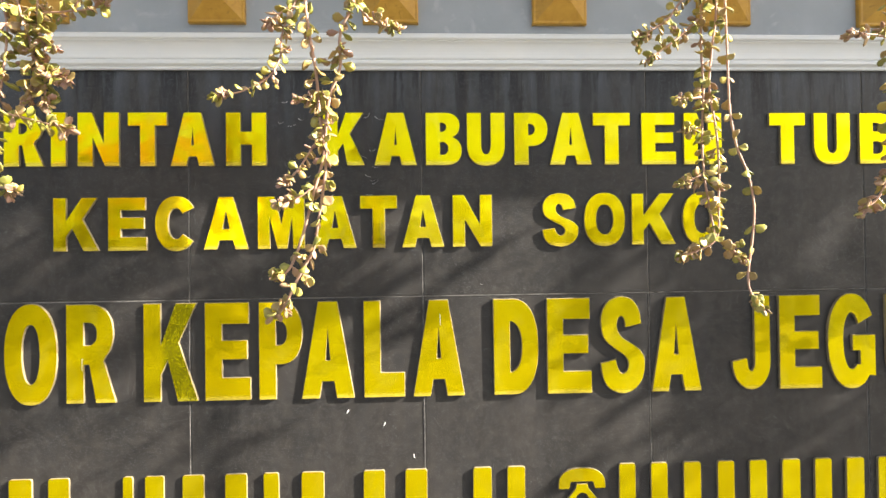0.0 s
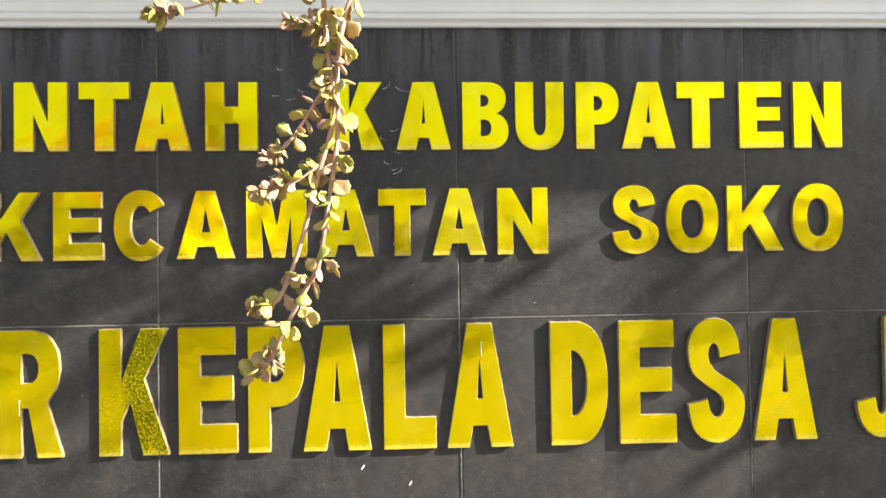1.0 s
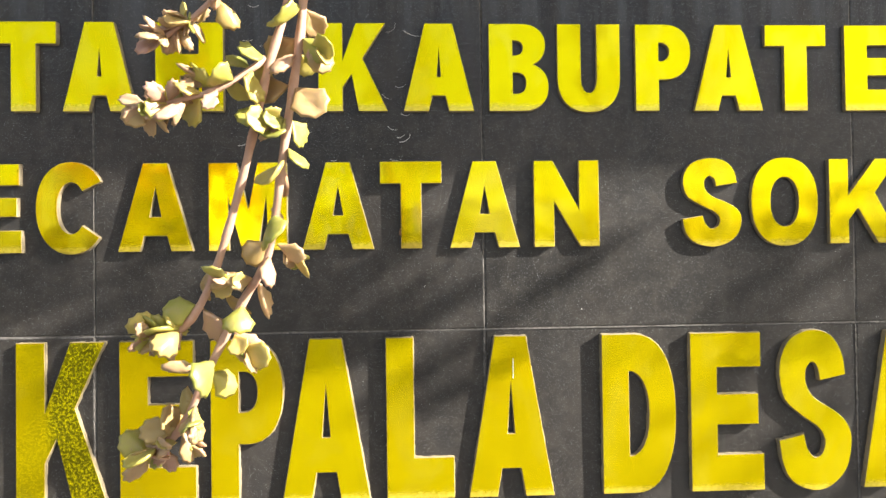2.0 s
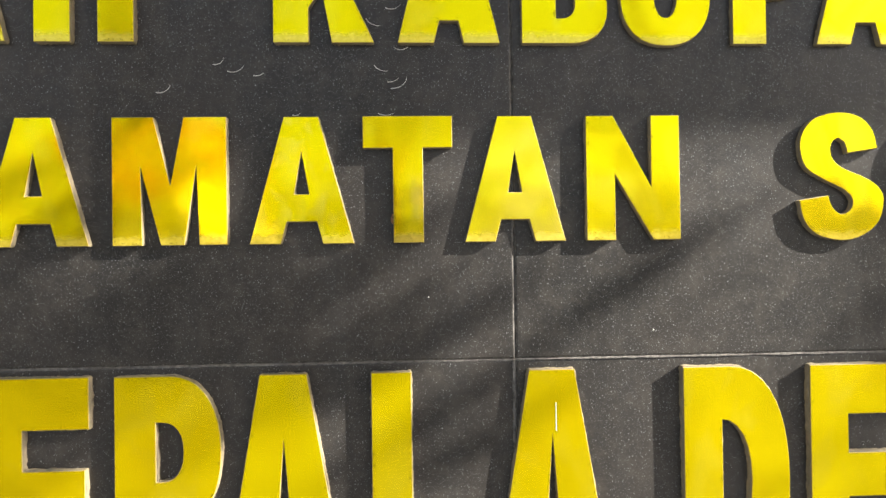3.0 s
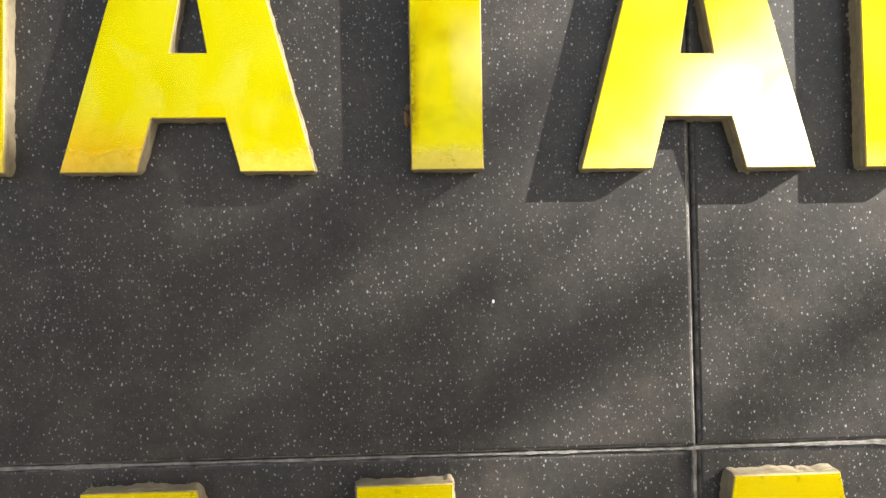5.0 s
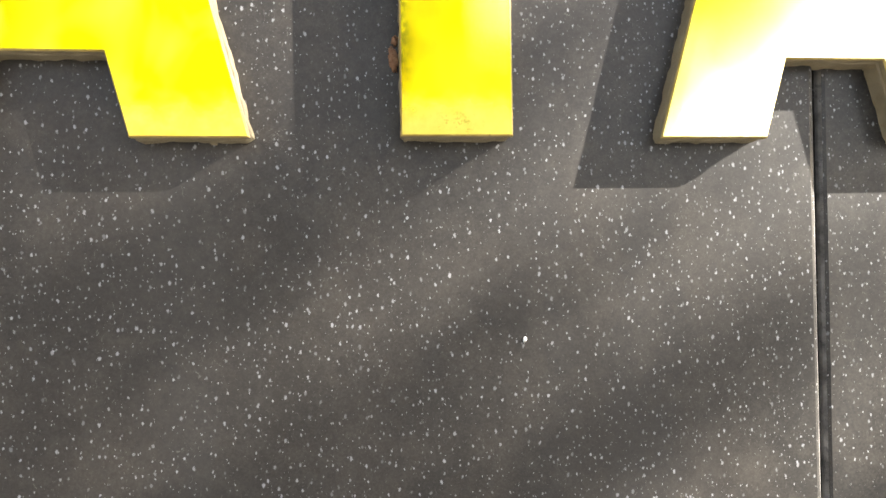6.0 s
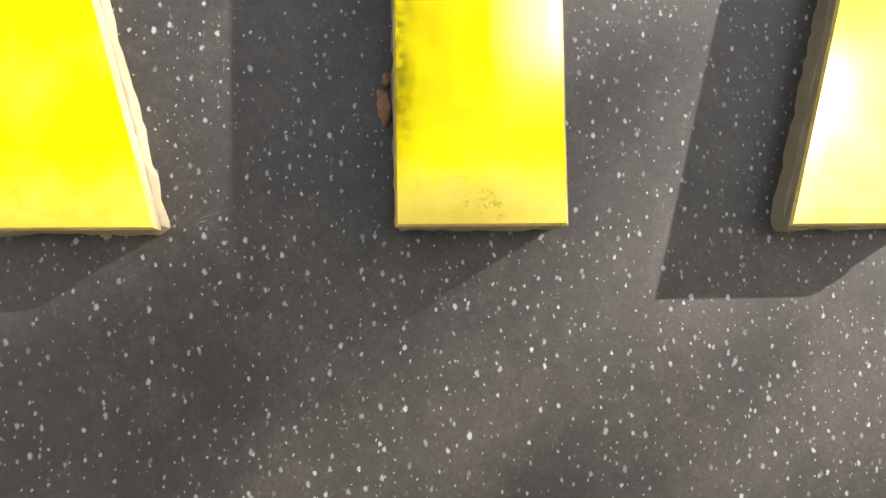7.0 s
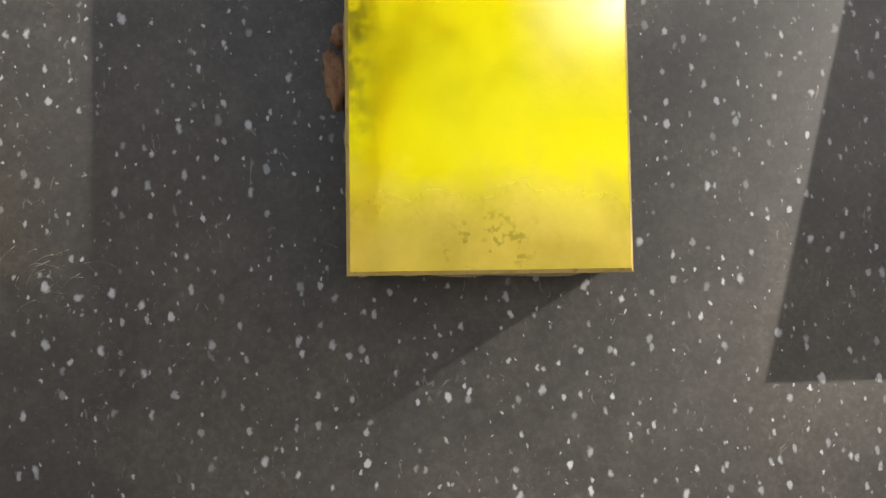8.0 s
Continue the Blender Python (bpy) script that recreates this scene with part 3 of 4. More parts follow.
    if ch == "U":
        r = 0.40 * h
        return [(0, h), *arc(w / 2, r, w / 2, r, 180, 360, 22, 2.3), (w, h), (w - s, h), *arc(w / 2, r, w / 2 - s, r - b * 0.9, 360, 180, 18, 2.2), (s, h)], []
    if ch == "phone":
        return [(0.10 * w, 0), (0.90 * w, 0), (0.82 * w, 0.34 * h), (0.64 * w, 0.56 * h), (0.62 * w, 0.66 * h), (0.38 * w, 0.66 * h), (0.36 * w, 0.56 * h), (0.18 * w, 0.34 * h)], [arc(w / 2, 0.30 * h, 0.15 * w, 0.17 * h, 0, 345, 23)]
    if ch == "handset":
        return [*arc(w / 2, 0.66 * h, w / 2, 0.34 * h, 0, 180, 24, 2.4), (0, 0.56 * h), (0.22 * w, 0.56 * h), (0.26 * w, 0.71 * h), (0.74 * w, 0.71 * h), (0.78 * w, 0.56 * h), (w, 0.56 * h)], []
    return [*arc(w - 0.006, 0.006, 0.006, 0.006, -90, 0, 4), *arc(w - 0.006, h - 0.006, 0.006, 0.006, 0, 90, 4), *arc(0.006, h - 0.006, 0.006, 0.006, 90, 180, 4), *arc(0.006, 0.006, 0.006, 0.006, 180, 270, 4)], []


def area(ring):
    return sum(a[0] * b[1] - b[0] * a[1] for a, b in zip(ring, ring[1:] + ring[:1])) / 2


def oriented(shape):
    outer, holes = shape
    return [outer if area(outer) > 0 else outer[::-1], *[q if area(q) < 0 else q[::-1] for q in holes]]


def inset(ring, d):
    """Every corner moved by d into the letter (d below 0: outwards)."""
    out = []
    n = len(ring)
    for k in range(n):
        p, q, r = Vector(ring[k - 1]), Vector(ring[k]), Vector(ring[(k + 1) % n])
        if (q - p).length < 1e-7 or (r - q).length < 1e-7:
            out.append(tuple(q))
            continue
        e, f = (q - p).normalized(), (r - q).normalized()
        m = Vector((-e.y, e.x)), Vector((-f.y, f.x))
        s_ = (m[0] + m[1]) / max(0.5, 1 + m[0].dot(m[1]))
        out.append(tuple(q + s_ * d))
    return out


def split(ring, step):
    out = []
    for a, b in zip(ring, ring[1:] + ring[:1]):
        n = max(1, int(math.dist(a, b) / step))
        out += [(a[0] + (b[0] - a[0]) * j / n, a[1] + (b[1] - a[1]) * j / n) for j in range(n)]
    return out


def eased(ring, c):
    """The outline with its sharp corners cut round."""
    out, n = [], len(ring)
    for k in range(n):
        p, q, r = Vector(ring[k - 1]), Vector(ring[k]), Vector(ring[(k + 1) % n])
        a, b = p - q, r - q
        if min(a.length, b.length) < 3 * c or a.angle(b) > radians(140):
            out.append(tuple(q))
            continue
        u, v = q + a.normalized() * c, q + b.normalized() * c
        out += [tuple(u * (1 - f) ** 2 + q * 2 * f * (1 - f) + v * f * f) for f in (0.0, 0.3, 0.7, 1.0)]
    return out


def plate(rings, layers, rim=False, closed=True):
    """A solid from outlines: layers are (depth y, inset); the last one is the front, closed or left open under a sheet."""
    from mathutils.geometry import tessellate_polygon
    bm = bmesh.new()
    rows = []
    for y, d in layers:
        rows.append([[bm.verts.new((x, y, z)) for x, z in inset(r, d)] for r in rings])
    for a, b in zip(rows, rows[1:]):
        for ra, rb in zip(a, b):
            n = len(ra)
            for k in range(n):
                bm.faces.new((ra[k], ra[(k + 1) % n], rb[(k + 1) % n], rb[k]))
    if rim:
        bm.faces.ensure_lookup_table()
        n = sum(len(r) for r in rings)
        for f in bm.faces[-n:]:
            f.material_index = 1
        for f in bm.faces[-2 * n:-n]:
            f.material_index = 2
        for f in bm.faces[:-2 * n]:
            f.material_index = 3
    if not closed:
        return bm
    flat = [v for r in rows[-1] for v in r]
    for tri in tessellate_polygon([[Vector((v.co.x, v.co.z, 0)) for v in r] for r in rows[-1]]):
        a, b, c = (flat[k] for k in tri)
        if (b.co.x - a.co.x) * (c.co.z - a.co.z) - (c.co.x - a.co.x) * (b.co.z - a.co.z) < 0:
            b, c = c, b
        if len({a, b, c}) == 3 and not bm.faces.get((a, b, c)):
            bm.faces.new((a, b, c))
    return bm


DEPTH = 0.0082


def raised(name, shapes, x, z, lean, label, category, group, face=None, seed=0, depth=DEPTH, ragged=0.0):
    """A glued-on letter: a cream body with a rough edge and a gold sheet on its front."""
    rnd = random.Random(seed)
    root = tagged(new(name), label, category, group)
    root.matrix_basis = pose(x, 0, z, 0, lean, 0)
    for shape in shapes:
        rings = oriented(shape)
        wob = []
        for r in rings:
            fine = split(eased(r, 0.0022), 0.0022)
            if ragged:
                out, w = [], 0.0
                for (px, pz), (qx, qz) in zip(fine, inset(fine, -1.0)):
                    w = max(0.0, min(ragged, w + rnd.uniform(-1, 1) * ragged * 0.55))
                    out.append((px + (qx - px) * w, pz + (qz - pz) * w))
                fine = out
            wob.append([(px + rnd.uniform(-1, 1) * 0.0003, pz + rnd.uniform(-1, 1) * 0.0003) for px, pz in inset(fine, -0.0001)])
        solid = plate(wob, ((0.0004, -0.0004), (-0.0012, 0.0), (-depth + 0.0026, 0.0), (-depth + 0.0024, 0.0003), (-depth + 0.0024, 0.0030)), closed=False)
        for j in range(rnd.randint(5, 11)):
            cx, cz = rnd.choice(wob[0])
            r = rnd.uniform(0.0004, 0.0011)
            made = bmesh.ops.create_icosphere(solid, subdivisions=1, radius=1.0)
            for v in made["verts"]:
                v.co = Vector((cx, -rnd.uniform(0.2, 1.2) * r, cz)) + Vector((v.co.x * r * 1.5, v.co.y * r * 0.8, v.co.z * r * 1.5)) * rnd.uniform(0.7, 1.2)
        part("edge", solid, EDGE, root, "cream rough-cut edge with glue crumbs")
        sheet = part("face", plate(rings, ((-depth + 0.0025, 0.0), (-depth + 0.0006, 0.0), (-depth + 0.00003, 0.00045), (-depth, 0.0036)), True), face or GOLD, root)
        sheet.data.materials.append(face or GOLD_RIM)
        sheet.data.materials.append(CHAFED)
        sheet.data.materials.append(ADHESIVE)
    return root


def line_of(letters, zs, h, s, b, group, worn=(), glare=(), scuffed_glare=(), sky_pale=(), deep={}, wide={}, ragged=0.0, cracks={}):
    """A line of capitals: character, left and right end; zs: the foot's height at x = 0 and its fall per metre."""
    for k, (ch, x0, x1) in enumerate(letters):
        w = x1 - x0
        over = 0.003 if ch in "OCGSU" else 0.0
        foot = zs[0] + zs[1] * (x0 + w / 2) - (over if ch != "U" else over * 0.7)
        tall = h + (2 * over if ch != "U" else over * 0.7)
        stem = w if ch == "I" else wide.get(k, s)
        label = f"raised gold capital letter {ch} glued on black tiles"
        if k in worn:
            label = f"raised capital letter {ch} with mottled peeling gold face"
        letter = raised("sign_letter", [outline(ch, w, tall, stem, b)], x0, foot, random.uniform(-0.12, 0.12), label, "letter", group,
               GOLD_WORN if k in worn else GOLD_GLARE if k in glare else GOLD_SCUFFED_GLARE if k in scuffed_glare else GOLD_SKY_PALE if k in sky_pale else None, 100 + k, deep.get(k, DEPTH), 0.0 if k in scuffed_glare else ragged)
        if k in cracks:
            cx, z0, z1 = cracks[k]
            part("crack", box(bmesh.new(), cx - 0.0005, cx + 0.0005, -DEPTH - 0.0004, -DEPTH + 0.001, z0, z1, 0.0003), FLECK, letter, "narrow pale crack in the sheet")


line_of([("R", -1.056, -0.958), ("I", -0.940, -0.903), ("N", -0.874, -0.771), ("T", -0.749, -0.651), ("A", -0.642, -0.532), ("H", -0.503, -0.400),
         ("K", -0.255, -0.148), ("A", -0.123, -0.013), ("B", 0.011, 0.105), ("U", 0.119, 0.219), ("P", 0.244, 0.333), ("A", 0.338, 0.450),
         ("T", 0.454, 0.554), ("E", 0.585, 0.678), ("N", 0.700, 0.803), ("T", 0.935, 1.034), ("U", 1.058, 1.159), ("B", 1.186, 1.286)],
        (1.742, -0.003), 0.1375, 0.0375, 0.034, "letters of the top line", ragged=0.0005)
line_of([("K", -0.935, -0.823), ("E", -0.800, -0.704), ("C", -0.683, -0.578), ("A", -0.561, -0.448), ("M", -0.424, -0.305), ("A", -0.282, -0.172),
         ("T", -0.1615, -0.0660), ("A", -0.0535, 0.0555), ("N", 0.079, 0.182), ("S", 0.315, 0.411), ("O", 0.427, 0.536), ("K", 0.555, 0.673), ("O", 0.693, 0.801)],
        (1.5280, -0.001), 0.1352, 0.0315, 0.034, "letters of the second line", glare=(7,), scuffed_glare=(6,), sky_pale=(5,), deep={6: 0.0098}, wide={6: 0.0321}, ragged=0.0004)
line_of([("O", -1.057, -0.928), ("R", -0.905, -0.783), ("K", -0.714, -0.578), ("E", -0.560, -0.446), ("P", -0.424, -0.314), ("A", -0.316, -0.182),
         ("L", -0.156, -0.052), ("A", -0.029, 0.104), ("D", 0.182, 0.299), ("E", 0.323, 0.440), ("S", 0.465, 0.583), ("A", 0.602, 0.735),
         ("J", 0.821, 0.925), ("E", 0.951, 1.067), ("G", 1.085, 1.217), ("U", 1.248, 1.370)],
        (1.1405, -0.004), 0.249, 0.0425, 0.057, "letters of the large third line", worn=(2,), ragged=0.0011, cracks={1: (0.039, 0.082, 0.114), 7: (0.0705, 0.183, 0.214)})

# the lowest line: plain raised bars and a telephone sign
BARS = [(-1.063, -0.975), (-0.965, -0.885), (-0.774, -0.736), (-0.726, -0.653), (-0.635, -0.551), (-0.528, -0.443), (-0.426, -0.366), (-0.336, -0.247),
        (-0.177, -0.092), (-0.070, 0.018), (0.109, 0.184), (0.199, 0.271), (0.496, 0.564), (0.582, 0.651), (0.670, 0.742), (0.762, 0.832),
        (0.849, 0.922), (0.937, 1.014), (1.028, 1.100), (1.115, 1.191), (1.205, 1.273)]
for k, (x0, x1) in enumerate(BARS):
    wide_bar = (x1 - x0) * 0.64
    raised("sign_bar", [outline("bar", wide_bar, 0.128, 0, 0)], (x0 + x1 - wide_bar) / 2, 0.824 - 0.004 * x0, random.uniform(-0.5, 0.5),
           "plain raised gold bar glued on black tiles", "bar", "bars of the lowest line", None, 300 + k)
raised("telephone_sign", [outline("phone", 0.123, 0.122, 0, 0), outline("handset", 0.123, 0.122, 0, 0)], 0.348, 0.820, 0,
       "raised gold telephone symbol glued on black tiles", "symbol", "", None, 390)


# ---- trailing plants ----
def leaf_mesh(seed, material, narrow=1.0):
    """A thick leaf with a scalloped margin, its foot at the origin, its length along +x, about a unit long."""
    rnd = random.Random(seed)
    bm = bmesh.new()
    n = 20
    cup, fold, skew = rnd.uniform(0.05, 0.28), rnd.uniform(0.0, 0.35), rnd.uniform(-0.2, 0.2)
    teeth = rnd.uniform(0.045, 0.085)

    def at(u, v, w):
        return Vector((u, v + skew * u * u * 0.3, w + cup * 0.8 * (u - 0.4) ** 2 + fold * abs(v) + cup * v * v))

    def margin(j, f):
        a = 2 * math.pi * j / n
        u = 0.5 - 0.5 * math.cos(a)
        wide = 0.47 * narrow * min(1.0, (0.18 + 1.55 * u)) * math.sin(a)
        tooth = 1 + teeth * (1 if j % 2 else -1) * min(1.0, 2 * u)
        return (0.46 + (u - 0.46) * f * tooth, wide * f * tooth)

    rings = []
    for f, w in ((0.45, 0.075), (0.85, 0.055), (1.0, 0.0), (0.85, -0.05), (0.45, -0.07)):
        rings.append([bm.verts.new(at(*margin(j, f), w + rnd.uniform(-1, 1) * 0.012)) for j in range(n)])
    for p, q in zip(rings, rings[1:]):
        for j in range(n):
            bm.faces.new((p[j], p[(j + 1) % n], q[(j + 1) % n], q[j]))
    for ring, w in ((rings[0], 0.08), (rings[-1], -0.075)):
        mid = bm.verts.new(at(0.46, 0, w))
        for j in range(n):
            bm.faces.new((ring[j], ring[(j + 1) % n], mid))
    bmesh.ops.recalc_face_normals(bm, faces=bm.faces[:])
    for f in bm.faces:
        f.smooth = True
    return mesh_of("leaf", bm, material)


LEAVES = [leaf_mesh(k, LEAF) for k in range(7)]
DRY_LEAVES = [leaf_mesh(k + 20, LEAF_DRY, 0.62) for k in range(5)]


def put_leaf(parent, p, d, size, rnd, dry=False):
    z = Vector((rnd.uniform(-1, 1), rnd.uniform(-1, 1), rnd.uniform(-1, 1)))
    x = d.normalized()
    y = z.cross(x).normalized()
    m = Matrix((x, y, x.cross(y))).transposed().to_4x4()
    ob = part("leaf", rnd.choice(DRY_LEAVES if dry else LEAVES), LEAF, parent)
    ob.matrix_basis = Matrix.Translation(p) @ m @ Matrix.Diagonal((size, size * rnd.uniform(0.8, 1.1), size, 1))


def leafy_line(root, points, r0, r1, size, gap, rnd, name="stem", rosette=True, sprigs=0.22, dry=0.5, bare=(0.0, 0.0)):
    line = curve_points(points, 0.008)
    part(name, tube(bmesh.new(), line, r0, r1), STEM, root)
    run, turn = 0.0, rnd.uniform(0, 6)
    for a, b in zip(line, line[1:]):
        run += (b - a).length
        if run < gap * rnd.uniform(0.75, 1.25):
            continue
        run, turn = 0.0, turn + 1.57 + rnd.uniform(-0.4, 0.4)
        if bare[0] < a.z + root.location.z < bare[1]:
            continue
        d = (b - a).normalized()
        side = d.cross(Vector((0.2, 1, 0.3))).normalized()
        up = side.cross(d)
        for s_ in (0, math.pi):
            if rnd.random() < 0.10:
                continue
            way = math.cos(turn + s_) * side + math.sin(turn + s_) * up + d * rnd.uniform(0.1, 1.1)
            put_leaf(root, a + way.normalized() * r0 * 0.6, way, size * rnd.uniform(0.7, 1.15), rnd, rnd.random() < dry * 0.45)
        if rnd.random() < sprigs:
            base = math.cos(turn) * side + math.sin(turn) * up + d * 0.5
            for j in range(rnd.randint(4, 7)):
                way = base + Vector((rnd.uniform(-1, 1), rnd.uniform(-1, 1), rnd.uniform(-1, 1))) * 0.8
                put_leaf(root, a + base.normalized() * rnd.uniform(0.002, 0.014), way, size * rnd.uniform(0.45, 0.85), rnd, rnd.random() < dry)
    if rosette:
        d = (line[-1] - line[-2]).normalized()
        for j in range(24):
            way = d * rnd.uniform(0.1, 1.0) + Vector((rnd.uniform(-1, 1), rnd.uniform(-1, 1), rnd.uniform(-1, 1))) * 0.8
            put_leaf(root, line[-1 - rnd.randrange(3)], way, size * rnd.uniform(0.5, 0.95), rnd, rnd.random() < dry + 0.2)


def trailing_vine(label, y, stems, twigs, seed, size=0.0190, gap=0.0125, sprigs=0.5, dry=0.5, lean=0.0, bare=(0.0, 0.0), thick=(0.0034, 0.0016), pairs=()):
    """One plant: stems that come over the planter's lip and hang down, with side shoots."""
    rnd = random.Random(seed)
    root = tagged(new("trailing_vine"), label, "vine", "vines over the canopy edge")
    top = stems[0][0]
    root.location = (top[0], -0.5, TOP + 0.27)
    o = Vector(root.location)
    for j, st in enumerate(stems):
        x, z = st[0]
        pts = [(x, -0.50, TOP + 0.27), (x + 0.01, -0.58, TOP + 0.36), (x, y - 0.02, TOP + 0.22), (x + 0.015, y + 0.01, 2.55), (x - 0.01, y, 2.2)]
        pts += [(px, y + 0.015 * math.sin(7 * pz + seed) + lean * max(0.0, 1.6 - pz), pz) for px, pz in st]
        leafy_line(root, [Vector(p) - o for p in pts], *thick, size, 0.027 if j in pairs else gap, rnd, sprigs=0.0 if j in pairs else sprigs, dry=0.0 if j in pairs else dry, bare=bare if j == 0 else (0.0, 0.0))
    for tw in twigs:
        n = len(tw)
        pts = [(px, y + 0.015 * math.sin(7 * tw[0][1] + seed) - 0.02 * k / n + lean * max(0.0, 1.6 - pz), pz) for k, (px, pz) in enumerate(tw)]
        leafy_line(root, [Vector(p) - o for p in pts], 0.0018, 0.0010, size * 0.85, gap * 0.8, rnd, "twig", sprigs=sprigs, dry=min(1.0, dry + 0.2))
    return root


trailing_vine("trailing succulent vine with yellow-green and pinkish leaves", -0.70,
              [[(-0.186, 1.918), (-0.180, 1.841), (-0.171, 1.781), (-0.168, 1.723), (-0.162, 1.663), (-0.178, 1.603), (-0.193, 1.552), (-0.211, 1.502), (-0.226, 1.480), (-0.242, 1.476)],
               [(-0.110, 1.919), (-0.133, 1.842), (-0.135, 1.790), (-0.151, 1.748), (-0.159, 1.697), (-0.160, 1.637), (-0.171, 1.570), (-0.181, 1.518), (-0.195, 1.493), (-0.214, 1.458), (-0.229, 1.428), (-0.246, 1.414)]],
              [[(-0.192, 1.899), (-0.217, 1.841), (-0.221, 1.799), (-0.238, 1.769), (-0.273, 1.748), (-0.310, 1.740)], [(-0.120, 1.894), (-0.085, 1.855), (-0.047, 1.838)],
               [(-0.168, 1.688), (-0.199, 1.637), (-0.219, 1.616)], [(-0.178, 1.611), (-0.199, 1.595), (-0.229, 1.585)], [(-0.171, 1.743), (-0.198, 1.740)], [(-0.180, 1.867), (-0.204, 1.876), (-0.237, 1.850)]], 3, 0.0198, 0.0088, 0.30, 0.42, lean=0.2, bare=(1.505, 1.655), thick=(0.0036, 0.0021))
trailing_vine("sunlit trailing vine with pairs of round green leaves", -0.79,
              [[(0.386, 1.884), (0.387, 1.796), (0.389, 1.732), (0.384, 1.668), (0.384, 1.612), (0.388, 1.573), (0.395, 1.525), (0.413, 1.509), (0.429, 1.493)],
               [(0.409, 1.884), (0.403, 1.796), (0.398, 1.740), (0.405, 1.676), (0.406, 1.620), (0.402, 1.573), (0.397, 1.525), (0.372, 1.506), (0.344, 1.498)],
               [(0.421, 1.884), (0.425, 1.796), (0.426, 1.740), (0.427, 1.700), (0.434, 1.652), (0.448, 1.611), (0.453, 1.564), (0.446, 1.516), (0.437, 1.469), (0.440, 1.444), (0.456, 1.425)]],
              [[(0.383, 1.836), (0.346, 1.803), (0.301, 1.772)], [(0.385, 1.880), (0.356, 1.859), (0.330, 1.828), (0.285, 1.800)], [(0.385, 1.724), (0.348, 1.717)], [(0.382, 1.680), (0.356, 1.673)], [(0.382, 1.612), (0.346, 1.597)]], 8, 0.0160, 0.0082, 0.3, 0.15, thick=(0.0024, 0.0014), pairs=(2,))
trailing_vine("trailing vine with a few dry brown shoots", -0.74,
              [[(0.687, 1.908), (0.684, 1.796), (0.685, 1.711), (0.692, 1.642), (0.677, 1.590), (0.650, 1.561)]], [[(0.683, 1.818), (0.655, 1.820), (0.621, 1.818)]], 11)
trailing_vine("dense clump of trailing vine with buff and green leaves", -0.60,
              [[(-0.674, 1.959), (-0.657, 1.876), (-0.649, 1.820), (-0.658, 1.774)], [(-0.639, 1.959), (-0.640, 1.903), (-0.631, 1.847), (-0.631, 1.793), (-0.630, 1.764)], [(-0.700, 1.970), (-0.690, 1.890), (-0.700, 1.800), (-0.712, 1.700), (-0.720, 1.630)]],
              [[(-0.640, 1.912), (-0.604, 1.912), (-0.559, 1.914), (-0.527, 1.921)], [(-0.640, 1.829), (-0.613, 1.816), (-0.588, 1.797)], [(-0.711, 1.751), (-0.641, 1.733), (-0.586, 1.717)], [(-0.712, 1.628), (-0.668, 1.618)],
               [(-0.660, 1.900), (-0.640, 1.880), (-0.610, 1.850)], [(-0.650, 1.850), (-0.640, 1.830), (-0.610, 1.800)]], 14, 0.024, 0.011, 0.6, 0.3)


